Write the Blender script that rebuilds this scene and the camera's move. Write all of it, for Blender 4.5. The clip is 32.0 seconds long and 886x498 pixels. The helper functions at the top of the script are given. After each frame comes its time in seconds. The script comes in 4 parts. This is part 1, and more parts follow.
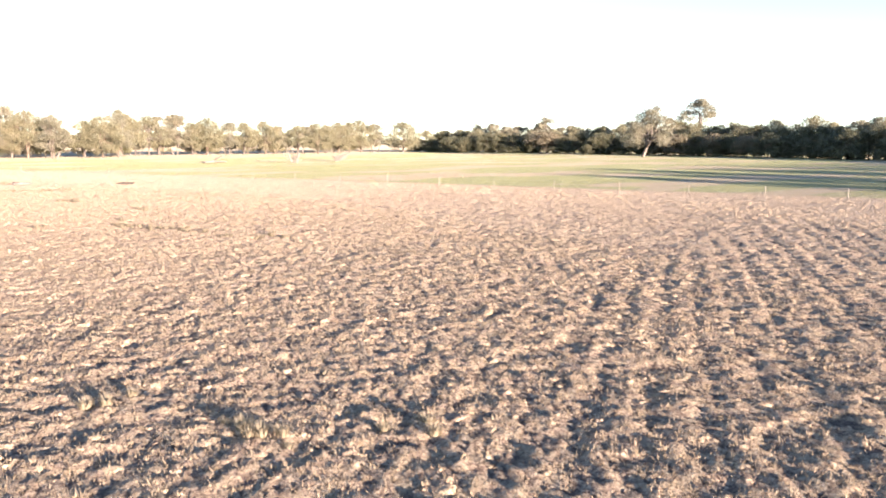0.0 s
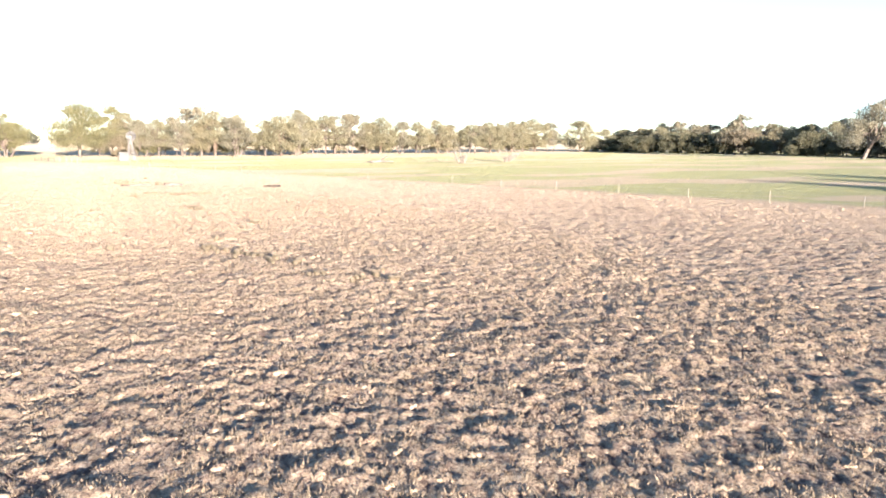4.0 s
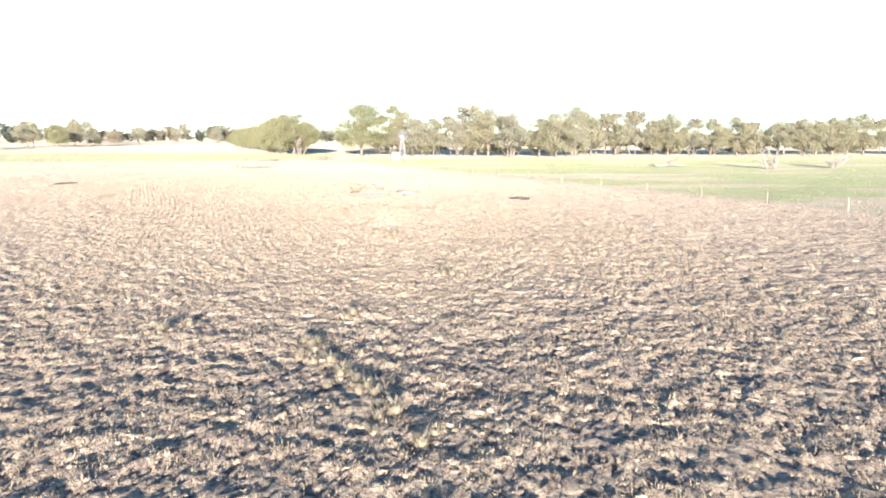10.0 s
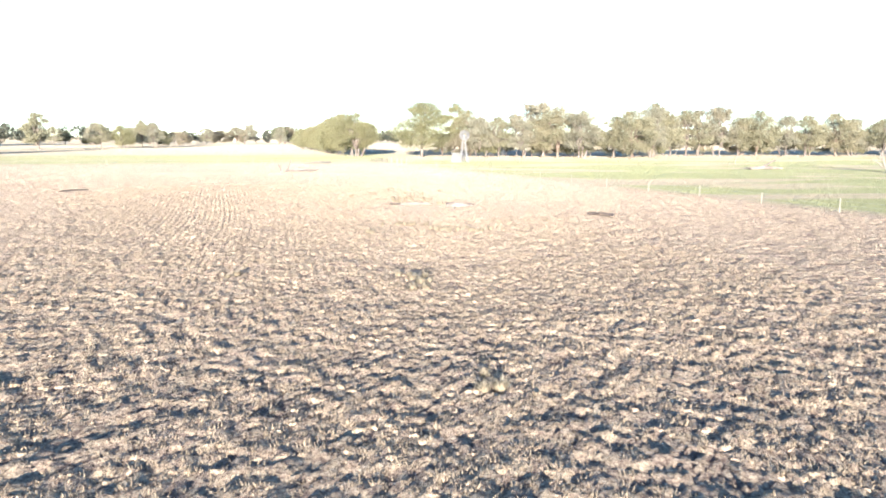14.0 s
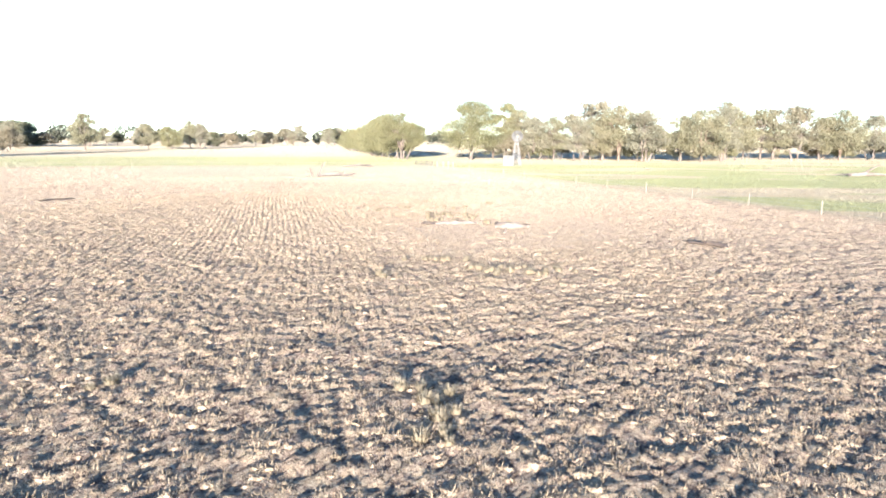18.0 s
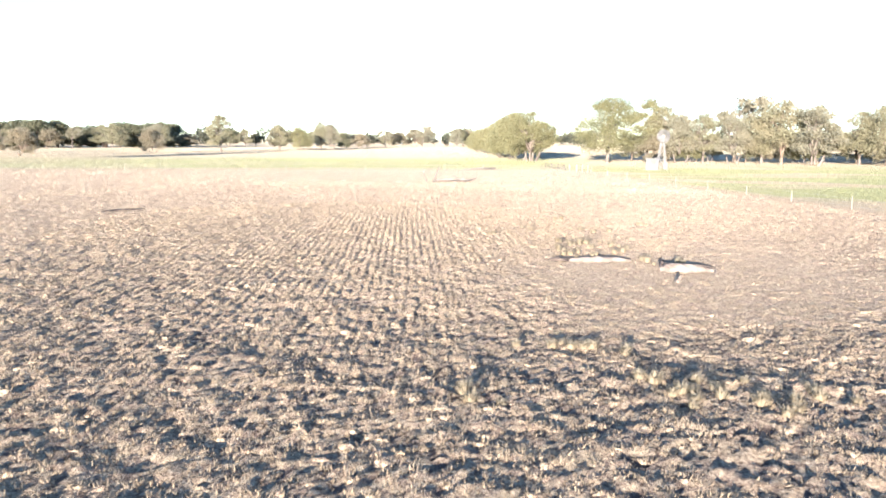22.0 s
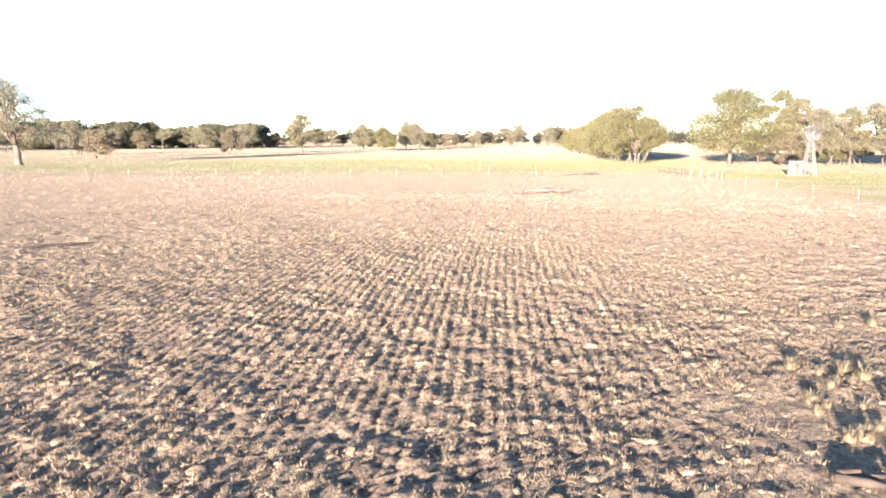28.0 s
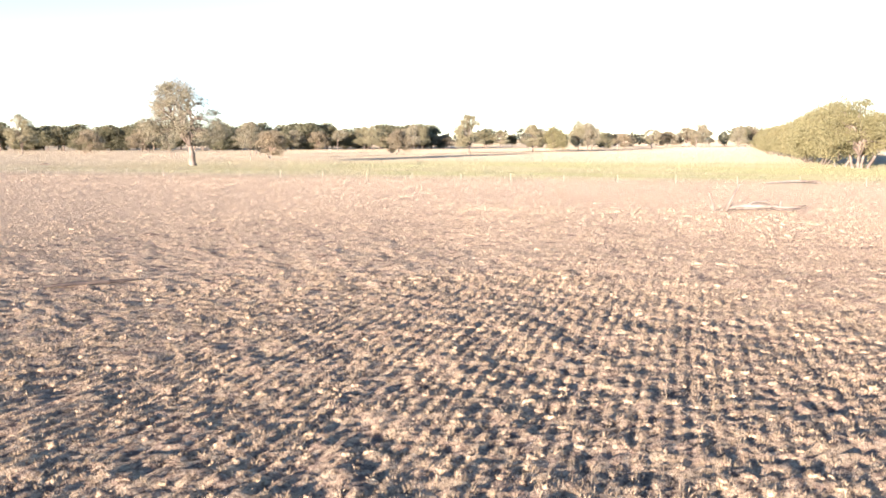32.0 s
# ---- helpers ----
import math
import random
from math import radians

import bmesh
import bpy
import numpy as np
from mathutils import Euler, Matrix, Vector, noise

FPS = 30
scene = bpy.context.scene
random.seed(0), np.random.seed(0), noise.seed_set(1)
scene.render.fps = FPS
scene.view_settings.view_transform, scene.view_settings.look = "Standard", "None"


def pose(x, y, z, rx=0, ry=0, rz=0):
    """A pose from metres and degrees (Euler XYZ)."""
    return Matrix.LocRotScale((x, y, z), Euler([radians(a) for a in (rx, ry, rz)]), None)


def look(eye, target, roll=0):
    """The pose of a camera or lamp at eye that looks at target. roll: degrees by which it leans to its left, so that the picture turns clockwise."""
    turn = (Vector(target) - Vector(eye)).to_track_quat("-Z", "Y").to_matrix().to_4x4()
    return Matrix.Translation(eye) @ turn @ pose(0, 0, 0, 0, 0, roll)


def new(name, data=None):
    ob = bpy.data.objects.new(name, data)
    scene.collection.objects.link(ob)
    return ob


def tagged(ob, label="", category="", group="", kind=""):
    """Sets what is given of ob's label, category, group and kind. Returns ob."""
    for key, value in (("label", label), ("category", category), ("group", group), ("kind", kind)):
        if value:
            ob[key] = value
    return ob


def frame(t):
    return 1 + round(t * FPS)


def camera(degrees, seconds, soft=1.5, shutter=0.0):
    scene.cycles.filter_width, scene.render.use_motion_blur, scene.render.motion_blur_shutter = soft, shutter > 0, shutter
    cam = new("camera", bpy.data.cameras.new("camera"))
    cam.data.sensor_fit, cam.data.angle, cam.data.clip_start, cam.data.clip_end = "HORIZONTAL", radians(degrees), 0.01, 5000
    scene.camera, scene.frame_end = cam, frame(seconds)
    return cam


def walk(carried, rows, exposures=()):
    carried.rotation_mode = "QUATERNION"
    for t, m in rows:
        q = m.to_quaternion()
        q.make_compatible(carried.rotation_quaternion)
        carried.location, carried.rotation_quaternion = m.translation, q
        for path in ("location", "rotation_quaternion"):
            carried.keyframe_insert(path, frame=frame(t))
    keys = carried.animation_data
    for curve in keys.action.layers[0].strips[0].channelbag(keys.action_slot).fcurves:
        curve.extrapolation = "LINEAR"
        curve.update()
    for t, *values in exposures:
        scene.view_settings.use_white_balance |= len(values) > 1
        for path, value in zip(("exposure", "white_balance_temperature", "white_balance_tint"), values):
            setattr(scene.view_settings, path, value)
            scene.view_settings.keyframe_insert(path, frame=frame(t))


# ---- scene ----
EXPOSURES = [(0, 2.8, 5700, 23), (9, 2.78, 4950, 11), (20, 2.78, 5000, 12), (25, 2.76, 5330, 16), (32, 2.75, 5650, 22)]
cam = camera(63.5, 32.0, soft=1.85)
PATH = [
    (0, (-0.321, 1.211, 5.901), (0.962, 2.717, 5.605), 0.2),
    (0.5, (0.937, 2.582, 5.906), (2.206, 4.1, 5.609), 0.3),
    (1, (2.213, 3.908, 5.935), (3.391, 5.496, 5.636), 0.3),
    (1.5, (3.377, 5.31, 5.927), (4.539, 6.91, 5.629), 0.3),
    (2, (4.625, 6.641, 5.966), (5.686, 8.31, 5.667), 0.3),
    (2.5, (5.701, 8.045, 6.008), (6.755, 9.717, 5.708), 0.3),
    (3, (6.863, 9.538, 6.028), (7.799, 11.28, 5.727), 0.3),
    (3.5, (7.971, 11.013, 6.051), (8.907, 12.755, 5.75), 0.3),
    (4, (8.95, 12.58, 6.061), (9.833, 14.349, 5.76), 0.3),
    (4.5, (9.987, 14.126, 6.078), (10.769, 15.942, 5.775), 0.3),
    (6.5, (13.284, 20.307, 6.146), (13.829, 22.207, 5.841), 0.3),
    (7, (13.978, 22.126, 6.153), (14.372, 24.063, 5.848), 0.4),
    (7.5, (14.696, 23.842, 6.161), (14.993, 25.796, 5.855), 0.4),
    (8, (15.358, 25.697, 6.141), (15.654, 27.651, 5.834), 0.4),
    (8.5, (15.951, 27.561, 6.109), (16.247, 29.515, 5.804), 0.4),
    (9, (16.441, 29.296, 6.149), (16.736, 31.25, 5.843), 0.4),
    (9.5, (16.824, 31.101, 6.135), (17.028, 33.066, 5.828), 0.4),
    (10, (17.285, 32.935, 6.157), (17.432, 34.906, 5.849), 0.4),
    (10.5, (17.644, 34.788, 6.075), (17.79, 36.759, 5.769), 0.4),
    (11, (18.029, 36.722, 6.115), (18.175, 38.693, 5.809), 0.4),
    (11.5, (18.311, 38.672, 6.084), (18.452, 40.643, 5.777), 0.3),
    (12, (18.541, 40.675, 6.137), (18.506, 42.651, 5.828), 0.2),
    (12.5, (18.74, 42.484, 6.182), (18.701, 44.459, 5.872), 0.2),
    (13, (18.941, 44.47, 6.172), (18.902, 46.446, 5.862), 0.2),
    (13.5, (18.962, 46.245, 6.121), (18.924, 48.221, 5.812), 0.2),
    (15.5, (19.131, 53.681, 5.978), (19.087, 55.657, 5.673), 0.3),
    (16, (19.141, 55.533, 5.97), (18.967, 57.502, 5.665), 0.3),
    (16.5, (19.119, 57.35, 5.965), (18.943, 59.319, 5.661), 0.3),
    (17, (19.077, 59.168, 5.976), (18.9, 61.137, 5.672), 0.3),
    (17.5, (18.974, 61.0, 5.961), (18.797, 62.969, 5.658), 0.3),
    (18, (18.892, 62.819, 5.965), (18.714, 64.788, 5.661), 0.3),
    (18.5, (18.789, 64.644, 5.984), (18.611, 66.613, 5.681), 0.2),
    (19, (18.587, 66.48, 5.995), (18.276, 68.432, 5.69), 0.2),
    (19.5, (18.411, 68.381, 5.978), (17.998, 70.314, 5.674), 0.2),
    (20, (18.19, 70.27, 5.969), (17.777, 72.203, 5.664), 0.2),
    (20.5, (17.964, 72.12, 5.959), (17.551, 74.053, 5.655), 0.2),
    (21, (17.713, 73.965, 5.946), (17.298, 75.898, 5.642), 0.2),
    (21.5, (17.414, 75.916, 5.871), (16.888, 77.822, 5.568), 0.2),
    (22, (17.111, 77.776, 5.888), (16.583, 79.681, 5.585), 0.2),
    (22.5, (16.781, 79.722, 5.86), (16.251, 81.626, 5.557), 0.2),
    (23, (16.325, 81.525, 5.92), (15.797, 83.43, 5.616), 0.1),
    (23.5, (15.892, 83.047, 6.008), (15.337, 84.944, 5.704), 0.1),
    (24, (15.451, 84.749, 6.044), (14.841, 86.63, 5.74), 0.1),
    (24.5, (15.019, 86.551, 6.057), (14.409, 88.431, 5.752), 0.1),
    (25, (14.522, 88.299, 6.098), (13.888, 90.171, 5.792), -0.0),
    (25.5, (13.974, 89.881, 6.186), (13.302, 91.74, 5.88), -0.0),
    (27.5, (11.833, 97.271, 5.962), (11.072, 99.096, 5.658), -0.1),
    (28, (11.195, 99.032, 5.92), (10.431, 100.855, 5.615), -0.1),
    (28.5, (10.545, 100.709, 5.915), (9.72, 102.505, 5.611), -0.1),
    (29, (9.855, 102.47, 5.895), (8.875, 104.187, 5.592), -0.2),
    (29.5, (9.173, 104.195, 5.898), (8.181, 105.905, 5.594), -0.2),
    (30, (8.443, 105.879, 5.896), (7.45, 107.589, 5.592), -0.2),
    (30.5, (7.667, 107.526, 5.897), (6.516, 109.134, 5.594), -0.3),
    (31, (6.879, 109.162, 5.897), (5.711, 110.757, 5.594), -0.3),
    (31.5, (6.003, 110.753, 5.892), (4.834, 112.348, 5.589), -0.2),
    (32, (5.081, 112.32, 5.873), (3.911, 113.914, 5.571), -0.2),
]
walk(cam, [(t, look(eye, target, roll)) for t, eye, target, roll in PATH], EXPOSURES)

# ---- light ----
SUN_UP = radians(6.5)  # the sun stands low in the -y direction, behind the camera for most of the flight
world = bpy.data.worlds.new("sky")
scene.world = world
world.use_nodes = True
wn = world.node_tree.nodes
sky = wn.new("ShaderNodeTexSky")
sky.sky_type = "NISHITA"
sky.sun_disc = False
sky.sun_elevation, sky.sun_rotation = SUN_UP, math.pi
sky.air_density, sky.dust_density, sky.ozone_density = 1.0, 0.8, 0.6
sky.altitude = 4000
wn["Background"].inputs["Strength"].default_value = 0.08
world.node_tree.links.new(sky.outputs[0], wn["Background"].inputs[0])
lamp = bpy.data.lights.new("sun", "SUN")
lamp.energy, lamp.angle, lamp.color = 5.0, radians(0.55), (1.0, 0.80, 0.57)
new("sun", lamp).matrix_world = look((0, -math.cos(SUN_UP) * 200, math.sin(SUN_UP) * 200), (0, 0, 0))


# ---- materials ----
def material(name, rough=0.85):
    m = bpy.data.materials.new(name)
    m.use_nodes = True
    nt = m.node_tree
    bsdf = nt.nodes["Principled BSDF"]
    bsdf.inputs["Roughness"].default_value = rough
    bsdf.inputs["Specular IOR Level"].default_value = 0.25
    return m, nt, bsdf


def math_node(nt, op, a, b=None, c=None):
    n = nt.nodes.new("ShaderNodeMath")
    n.operation = op
    for i, v in enumerate((a, b, c)):
        if v is None:
            continue
        if isinstance(v, (int, float)):
            n.inputs[i].default_value = v
        else:
            nt.links.new(v, n.inputs[i])
    return n.outputs[0]


def ramp(nt, fac, lo, hi):
    n = nt.nodes.new("ShaderNodeMapRange")
    n.interpolation_type = "SMOOTHSTEP"
    nt.links.new(fac, n.inputs[0])
    n.inputs[1].default_value, n.inputs[2].default_value = lo, hi
    return n.outputs[0]


def blend(nt, fac, a, b):
    n = nt.nodes.new("ShaderNodeMix")
    n.data_type = "RGBA"
    for socket, v in ((n.inputs[0], fac), (n.inputs[6], a), (n.inputs[7], b)):
        if isinstance(v, (int, float)):
            socket.default_value = v
        elif isinstance(v, tuple):
            socket.default_value = (*v, 1)
        else:
            nt.links.new(v, socket)
    return n.outputs[2]


def noise_tex(nt, vector, scale, detail=4.0, rough=0.55, distortion=0.0):
    n = nt.nodes.new("ShaderNodeTexNoise")
    n.inputs["Scale"].default_value = scale
    n.inputs["Detail"].default_value = detail
    n.inputs["Roughness"].default_value = rough
    n.inputs["Distortion"].default_value = distortion
    if vector is not None:
        nt.links.new(vector, n.inputs["Vector"])
    return n.outputs[0]


def bump(nt, bsdf, height, strength, distance):
    n = nt.nodes.new("ShaderNodeBump")
    n.inputs["Strength"].default_value, n.inputs["Distance"].default_value = strength, distance
    nt.links.new(height, n.inputs["Height"])
    nt.links.new(n.outputs[0], bsdf.inputs["Normal"])


def leaf_material(name, dark, light, warm):
    m, nt, bsdf = material(name, 0.6)
    geo = nt.nodes.new("ShaderNodeNewGeometry")
    info = nt.nodes.new("ShaderNodeObjectInfo")
    c = blend(nt, geo.outputs["Random Per Island"], dark, light)
    pick = math_node(nt, "MULTIPLY", info.outputs["Random"], 0.55)
    big = noise_tex(nt, geo.outputs["Position"], 0.25, 2)
    c = blend(nt, math_node(nt, "MULTIPLY", pick, ramp(nt, big, 0.35, 0.65)), c, warm)
    nt.links.new(c, bsdf.inputs["Base Color"])
    trans = nt.nodes.new("ShaderNodeBsdfTranslucent")
    nt.links.new(c, trans.inputs[0])
    mix = nt.nodes.new("ShaderNodeMixShader")
    mix.inputs[0].default_value = 0.42
    nt.links.new(bsdf.outputs[0], mix.inputs[1])
    nt.links.new(trans.outputs[0], mix.inputs[2])
    nt.links.new(mix.outputs[0], nt.nodes["Material Output"].inputs[0])
    return m


def bark_material(name, pale, brown, amount=0.5):
    m, nt, bsdf = material(name, 0.8)
    geo = nt.nodes.new("ShaderNodeNewGeometry")
    n1 = noise_tex(nt, geo.outputs["Position"], 0.6, 5, 0.6, 1.0)
    n2 = noise_tex(nt, geo.outputs["Position"], 6.0, 4)
    c = blend(nt, ramp(nt, n1, amount - 0.12, amount + 0.12), pale, brown)
    c = blend(nt, math_node(nt, "MULTIPLY", n2, 0.5), c, tuple(v * 0.6 for v in brown))
    nt.links.new(c, bsdf.inputs["Base Color"])
    bump(nt, bsdf, n2, 0.5, 0.03)
    return m


def plain(name, colour, rough=0.7, spread=0.25, scale=8.0, metal=0.0):
    m, nt, bsdf = material(name, rough)
    bsdf.inputs["Metallic"].default_value = metal
    geo = nt.nodes.new("ShaderNodeNewGeometry")
    n1 = noise_tex(nt, geo.outputs["Position"], scale, 5)
    n2 = noise_tex(nt, geo.outputs["Position"], scale * 0.2, 2)
    c = blend(nt, ramp(nt, n1, 0.3, 0.7), tuple(v * (1 - spread) for v in colour), colour)
    c = blend(nt, math_node(nt, "MULTIPLY", ramp(nt, n2, 0.4, 0.7), spread), c, tuple(v * 0.55 for v in colour))
    nt.links.new(c, bsdf.inputs["Base Color"])
    bump(nt, bsdf, n1, 0.3, 0.01)
    return m


LEAF_OLIVE = leaf_material("olive_gum_leaves", (0.16, 0.15, 0.085), (0.30, 0.272, 0.16), (0.31, 0.262, 0.158))
LEAF_GREY = leaf_material("grey_green_gum_leaves", (0.16, 0.15, 0.098), (0.31, 0.285, 0.19), (0.30, 0.25, 0.16))
LEAF_DARK = leaf_material("dark_green_leaves", (0.06, 0.065, 0.04), (0.19, 0.18, 0.10), (0.26, 0.225, 0.12))
LEAF_BRIGHT = leaf_material("bright_olive_leaves", (0.14, 0.132, 0.06), (0.27, 0.25, 0.125), (0.28, 0.24, 0.12))
LEAF_FAR = leaf_material("far_wood_leaves", (0.04, 0.046, 0.032), (0.10, 0.098, 0.06), (0.12, 0.10, 0.065))
LEAF_BROWN = leaf_material("brownish_wattle_leaves", (0.15, 0.128, 0.08), (0.27, 0.228, 0.145), (0.29, 0.235, 0.145))
BARK_PALE = bark_material("pale_gum_bark", (0.21, 0.175, 0.138), (0.115, 0.088, 0.066), 0.5)
BARK_BROWN = bark_material("brown_bark", (0.24, 0.18, 0.125), (0.12, 0.085, 0.06), 0.5)
LOG_WOOD = bark_material("cracked_bleached_log", (0.24, 0.205, 0.165), (0.11, 0.085, 0.066), 0.52)
DEAD_WOOD = bark_material("bleached_dead_wood", (0.19, 0.16, 0.13), (0.10, 0.078, 0.06), 0.5)
CHAR_WOOD = bark_material("dark_weathered_wood", (0.12, 0.09, 0.065), (0.05, 0.04, 0.035), 0.45)
POST_WOOD = plain("pale_weathered_post", (0.27, 0.235, 0.185), 0.85, 0.3, 12)
POST_GREY = plain("grey_timber", (0.34, 0.29, 0.23), 0.85, 0.35, 10)
WIRE = plain("galvanised_wire", (0.35, 0.34, 0.32), 0.45, 0.2, 5, 0.8)
STEEL_PALE = plain("pale_galvanised_steel", (0.30, 0.285, 0.26), 0.5, 0.2, 3, 0.3)
WHITE_WALL = plain("white_painted_sheet", (0.36, 0.345, 0.31), 0.6, 0.15, 2)

# ground: ploughed paddock inside the two fences, pasture and dry grass outside
F1A, F1B = (84.0, 32.0), (5.0, 215.5)
F2A, F2B = (2.0, 217.0), (-140.0, 170.5)


def side_node(nt, sep, a, b):
    """Metres to the outer side of a fence line."""
    dx, dy = b[0] - a[0], b[1] - a[1]
    n = math.hypot(dx, dy)
    nx, ny = dy / n, -dx / n
    x = math_node(nt, "MULTIPLY", sep.outputs[0], nx)
    y = math_node(nt, "MULTIPLY_ADD", sep.outputs[1], ny, x)
    return math_node(nt, "SUBTRACT", y, a[0] * nx + a[1] * ny)


def zones(nt, pos):
    """Where the pasture is green and where dry, and how far out of the paddock a place lies."""
    sep = nt.nodes.new("ShaderNodeSeparateXYZ")
    nt.links.new(pos, sep.inputs[0])
    mid = noise_tex(nt, pos, 0.35, 4)
    s1, s2 = side_node(nt, sep, F1A, F1B), side_node(nt, sep, F2A, F2B)
    out = math_node(nt, "MAXIMUM", s1, s2)
    edge = math_node(nt, "MULTIPLY_ADD", math_node(nt, "SUBTRACT", mid, 0.5), 5.0, out)
    stretch = nt.nodes.new("ShaderNodeMapping")
    stretch.inputs["Scale"].default_value = (0.02, 0.055, 0.05)
    stretch.inputs["Rotation"].default_value = (0, 0, radians(-20))
    nt.links.new(pos, stretch.inputs[0])
    streak = noise_tex(nt, stretch.outputs[0], 1.0, 5, 0.6, 0.4)
    north_edge = ramp(nt, math_node(nt, "MULTIPLY_ADD", sep.outputs[0], -0.35, sep.outputs[1]), 215.0, 260.0)
    east = math_node(nt, "MULTIPLY", ramp(nt, s1, -1.0, 5.0), math_node(nt, "SUBTRACT", 1.0, north_edge))
    ny = math_node(nt, "MULTIPLY", ramp(nt, s2, 3.0, 20.0), math_node(nt, "SUBTRACT", 1.0, ramp(nt, s2, 75.0, 105.0)))
    nx = math_node(nt, "MULTIPLY", ramp(nt, sep.outputs[0], -230.0, -60.0), math_node(nt, "SUBTRACT", 1.0, ramp(nt, sep.outputs[0], -10.0, 10.0)))
    north = math_node(nt, "MULTIPLY", ny, nx)
    streaky = math_node(nt, "MULTIPLY", math_node(nt, "MAXIMUM", east, north), ramp(nt, streak, 0.57, 0.49))
    return edge, math_node(nt, "MAXIMUM", streaky, math_node(nt, "MULTIPLY", north, 0.7))


STRAW_BROWN, STRAW_YELLOW, STRAW_PINK = (0.295, 0.215, 0.147), (0.43, 0.335, 0.21), (0.355, 0.257, 0.19)
STRAW_PALE, LITTER_DARK = (0.56, 0.45, 0.30), (0.12, 0.085, 0.062)


def straw_colour(nt, pos, pick):
    """Yellow straw or brown litter by the tussock, patches and fine strands over that."""
    c = blend(nt, pick, STRAW_BROWN, STRAW_YELLOW)
    big = noise_tex(nt, pos, 0.8, 3)
    c = blend(nt, math_node(nt, "MULTIPLY", ramp(nt, big, 0.42, 0.68), 0.4), c, STRAW_PINK)
    fine = noise_tex(nt, pos, 10.0, 4, 0.8)
    c = blend(nt, math_node(nt, "MULTIPLY", ramp(nt, fine, 0.5, 0.6), 0.9), c, STRAW_PALE)
    c = blend(nt, math_node(nt, "MULTIPLY", ramp(nt, fine, 0.47, 0.38), 0.85), c, LITTER_DARK)
    return c


def strand_height(nt, pos):
    strands = nt.nodes.new("ShaderNodeMapping")
    strands.inputs["Scale"].default_value = (26, 26, 9)
    nt.links.new(pos, strands.inputs[0])
    return noise_tex(nt, strands.outputs[0], 1.0, 4, 0.75)


def ground_material():
    m, nt, bsdf = material("paddock_and_pasture", 0.95)
    bsdf.inputs["Diffuse Roughness"].default_value = 0.8
    bsdf.inputs["Specular IOR Level"].default_value = 0.1
    geo = nt.nodes.new("ShaderNodeNewGeometry")
    pos = geo.outputs["Position"]
    big = noise_tex(nt, pos, 0.035, 3)
    fine = noise_tex(nt, pos, 5.0, 5, 0.65)
    edge, amount = zones(nt, pos)
    # ploughed soil under dry straw; the dark soil colour also holds the hollows' shade
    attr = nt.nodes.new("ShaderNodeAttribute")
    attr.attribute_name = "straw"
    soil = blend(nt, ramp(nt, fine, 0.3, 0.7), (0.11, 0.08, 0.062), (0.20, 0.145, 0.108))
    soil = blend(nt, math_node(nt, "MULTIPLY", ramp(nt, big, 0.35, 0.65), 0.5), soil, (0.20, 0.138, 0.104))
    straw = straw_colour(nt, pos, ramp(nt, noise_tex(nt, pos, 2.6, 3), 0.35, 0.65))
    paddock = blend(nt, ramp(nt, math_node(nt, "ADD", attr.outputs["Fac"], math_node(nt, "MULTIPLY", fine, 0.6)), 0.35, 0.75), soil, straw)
    green = blend(nt, ramp(nt, fine, 0.3, 0.7), (0.222, 0.218, 0.098), (0.288, 0.278, 0.132))
    dry = blend(nt, ramp(nt, fine, 0.3, 0.7), (0.29, 0.237, 0.15), (0.365, 0.30, 0.195))
    pasture = blend(nt, amount, dry, green)
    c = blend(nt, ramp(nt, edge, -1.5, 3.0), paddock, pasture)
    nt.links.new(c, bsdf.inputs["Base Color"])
    h = math_node(nt, "ADD", math_node(nt, "MULTIPLY", fine, 0.8), math_node(nt, "MULTIPLY", strand_height(nt, pos), 0.8))
    bump(nt, bsdf, h, 1.0, 0.12)
    return m


def pasture_grass_material():
    m, nt, bsdf = material("pasture_grass_blades", 0.75)
    geo = nt.nodes.new("ShaderNodeNewGeometry")
    edge, amount = zones(nt, geo.outputs["Position"])
    pick = geo.outputs["Random Per Island"]
    green = blend(nt, pick, (0.125, 0.125, 0.056), (0.15, 0.147, 0.068))
    dry = blend(nt, pick, (0.17, 0.142, 0.09), (0.20, 0.167, 0.108))
    c = blend(nt, amount, dry, green)
    nt.links.new(c, bsdf.inputs["Base Color"])
    return m


def straw_material():
    m, nt, bsdf = material("matted_straw_and_soil", 0.95)
    bsdf.inputs["Specular IOR Level"].default_value = 0.05
    bsdf.inputs["Diffuse Roughness"].default_value = 0.8
    geo = nt.nodes.new("ShaderNodeNewGeometry")
    nt.links.new(straw_colour(nt, geo.outputs["Position"], geo.outputs["Random Per Island"]), bsdf.inputs["Base Color"])
    bump(nt, bsdf, strand_height(nt, geo.outputs["Position"]), 1.0, 0.09)
    return m


def blade_material(name, low, high, through_light):
    m, nt, bsdf = material(name, 0.85)
    bsdf.inputs["Specular IOR Level"].default_value = 0.1
    geo = nt.nodes.new("ShaderNodeNewGeometry")
    c = blend(nt, geo.outputs["Random Per Island"], low, high)
    nt.links.new(c, bsdf.inputs["Base Color"])
    trans = nt.nodes.new("ShaderNodeBsdfTranslucent")
    nt.links.new(c, trans.inputs[0])
    mix = nt.nodes.new("ShaderNodeMixShader")
    mix.inputs[0].default_value = through_light
    nt.links.new(bsdf.outputs[0], mix.inputs[1])
    nt.links.new(trans.outputs[0], mix.inputs[2])
    nt.links.new(mix.outputs[0], nt.nodes["Material Output"].inputs[0])
    return m


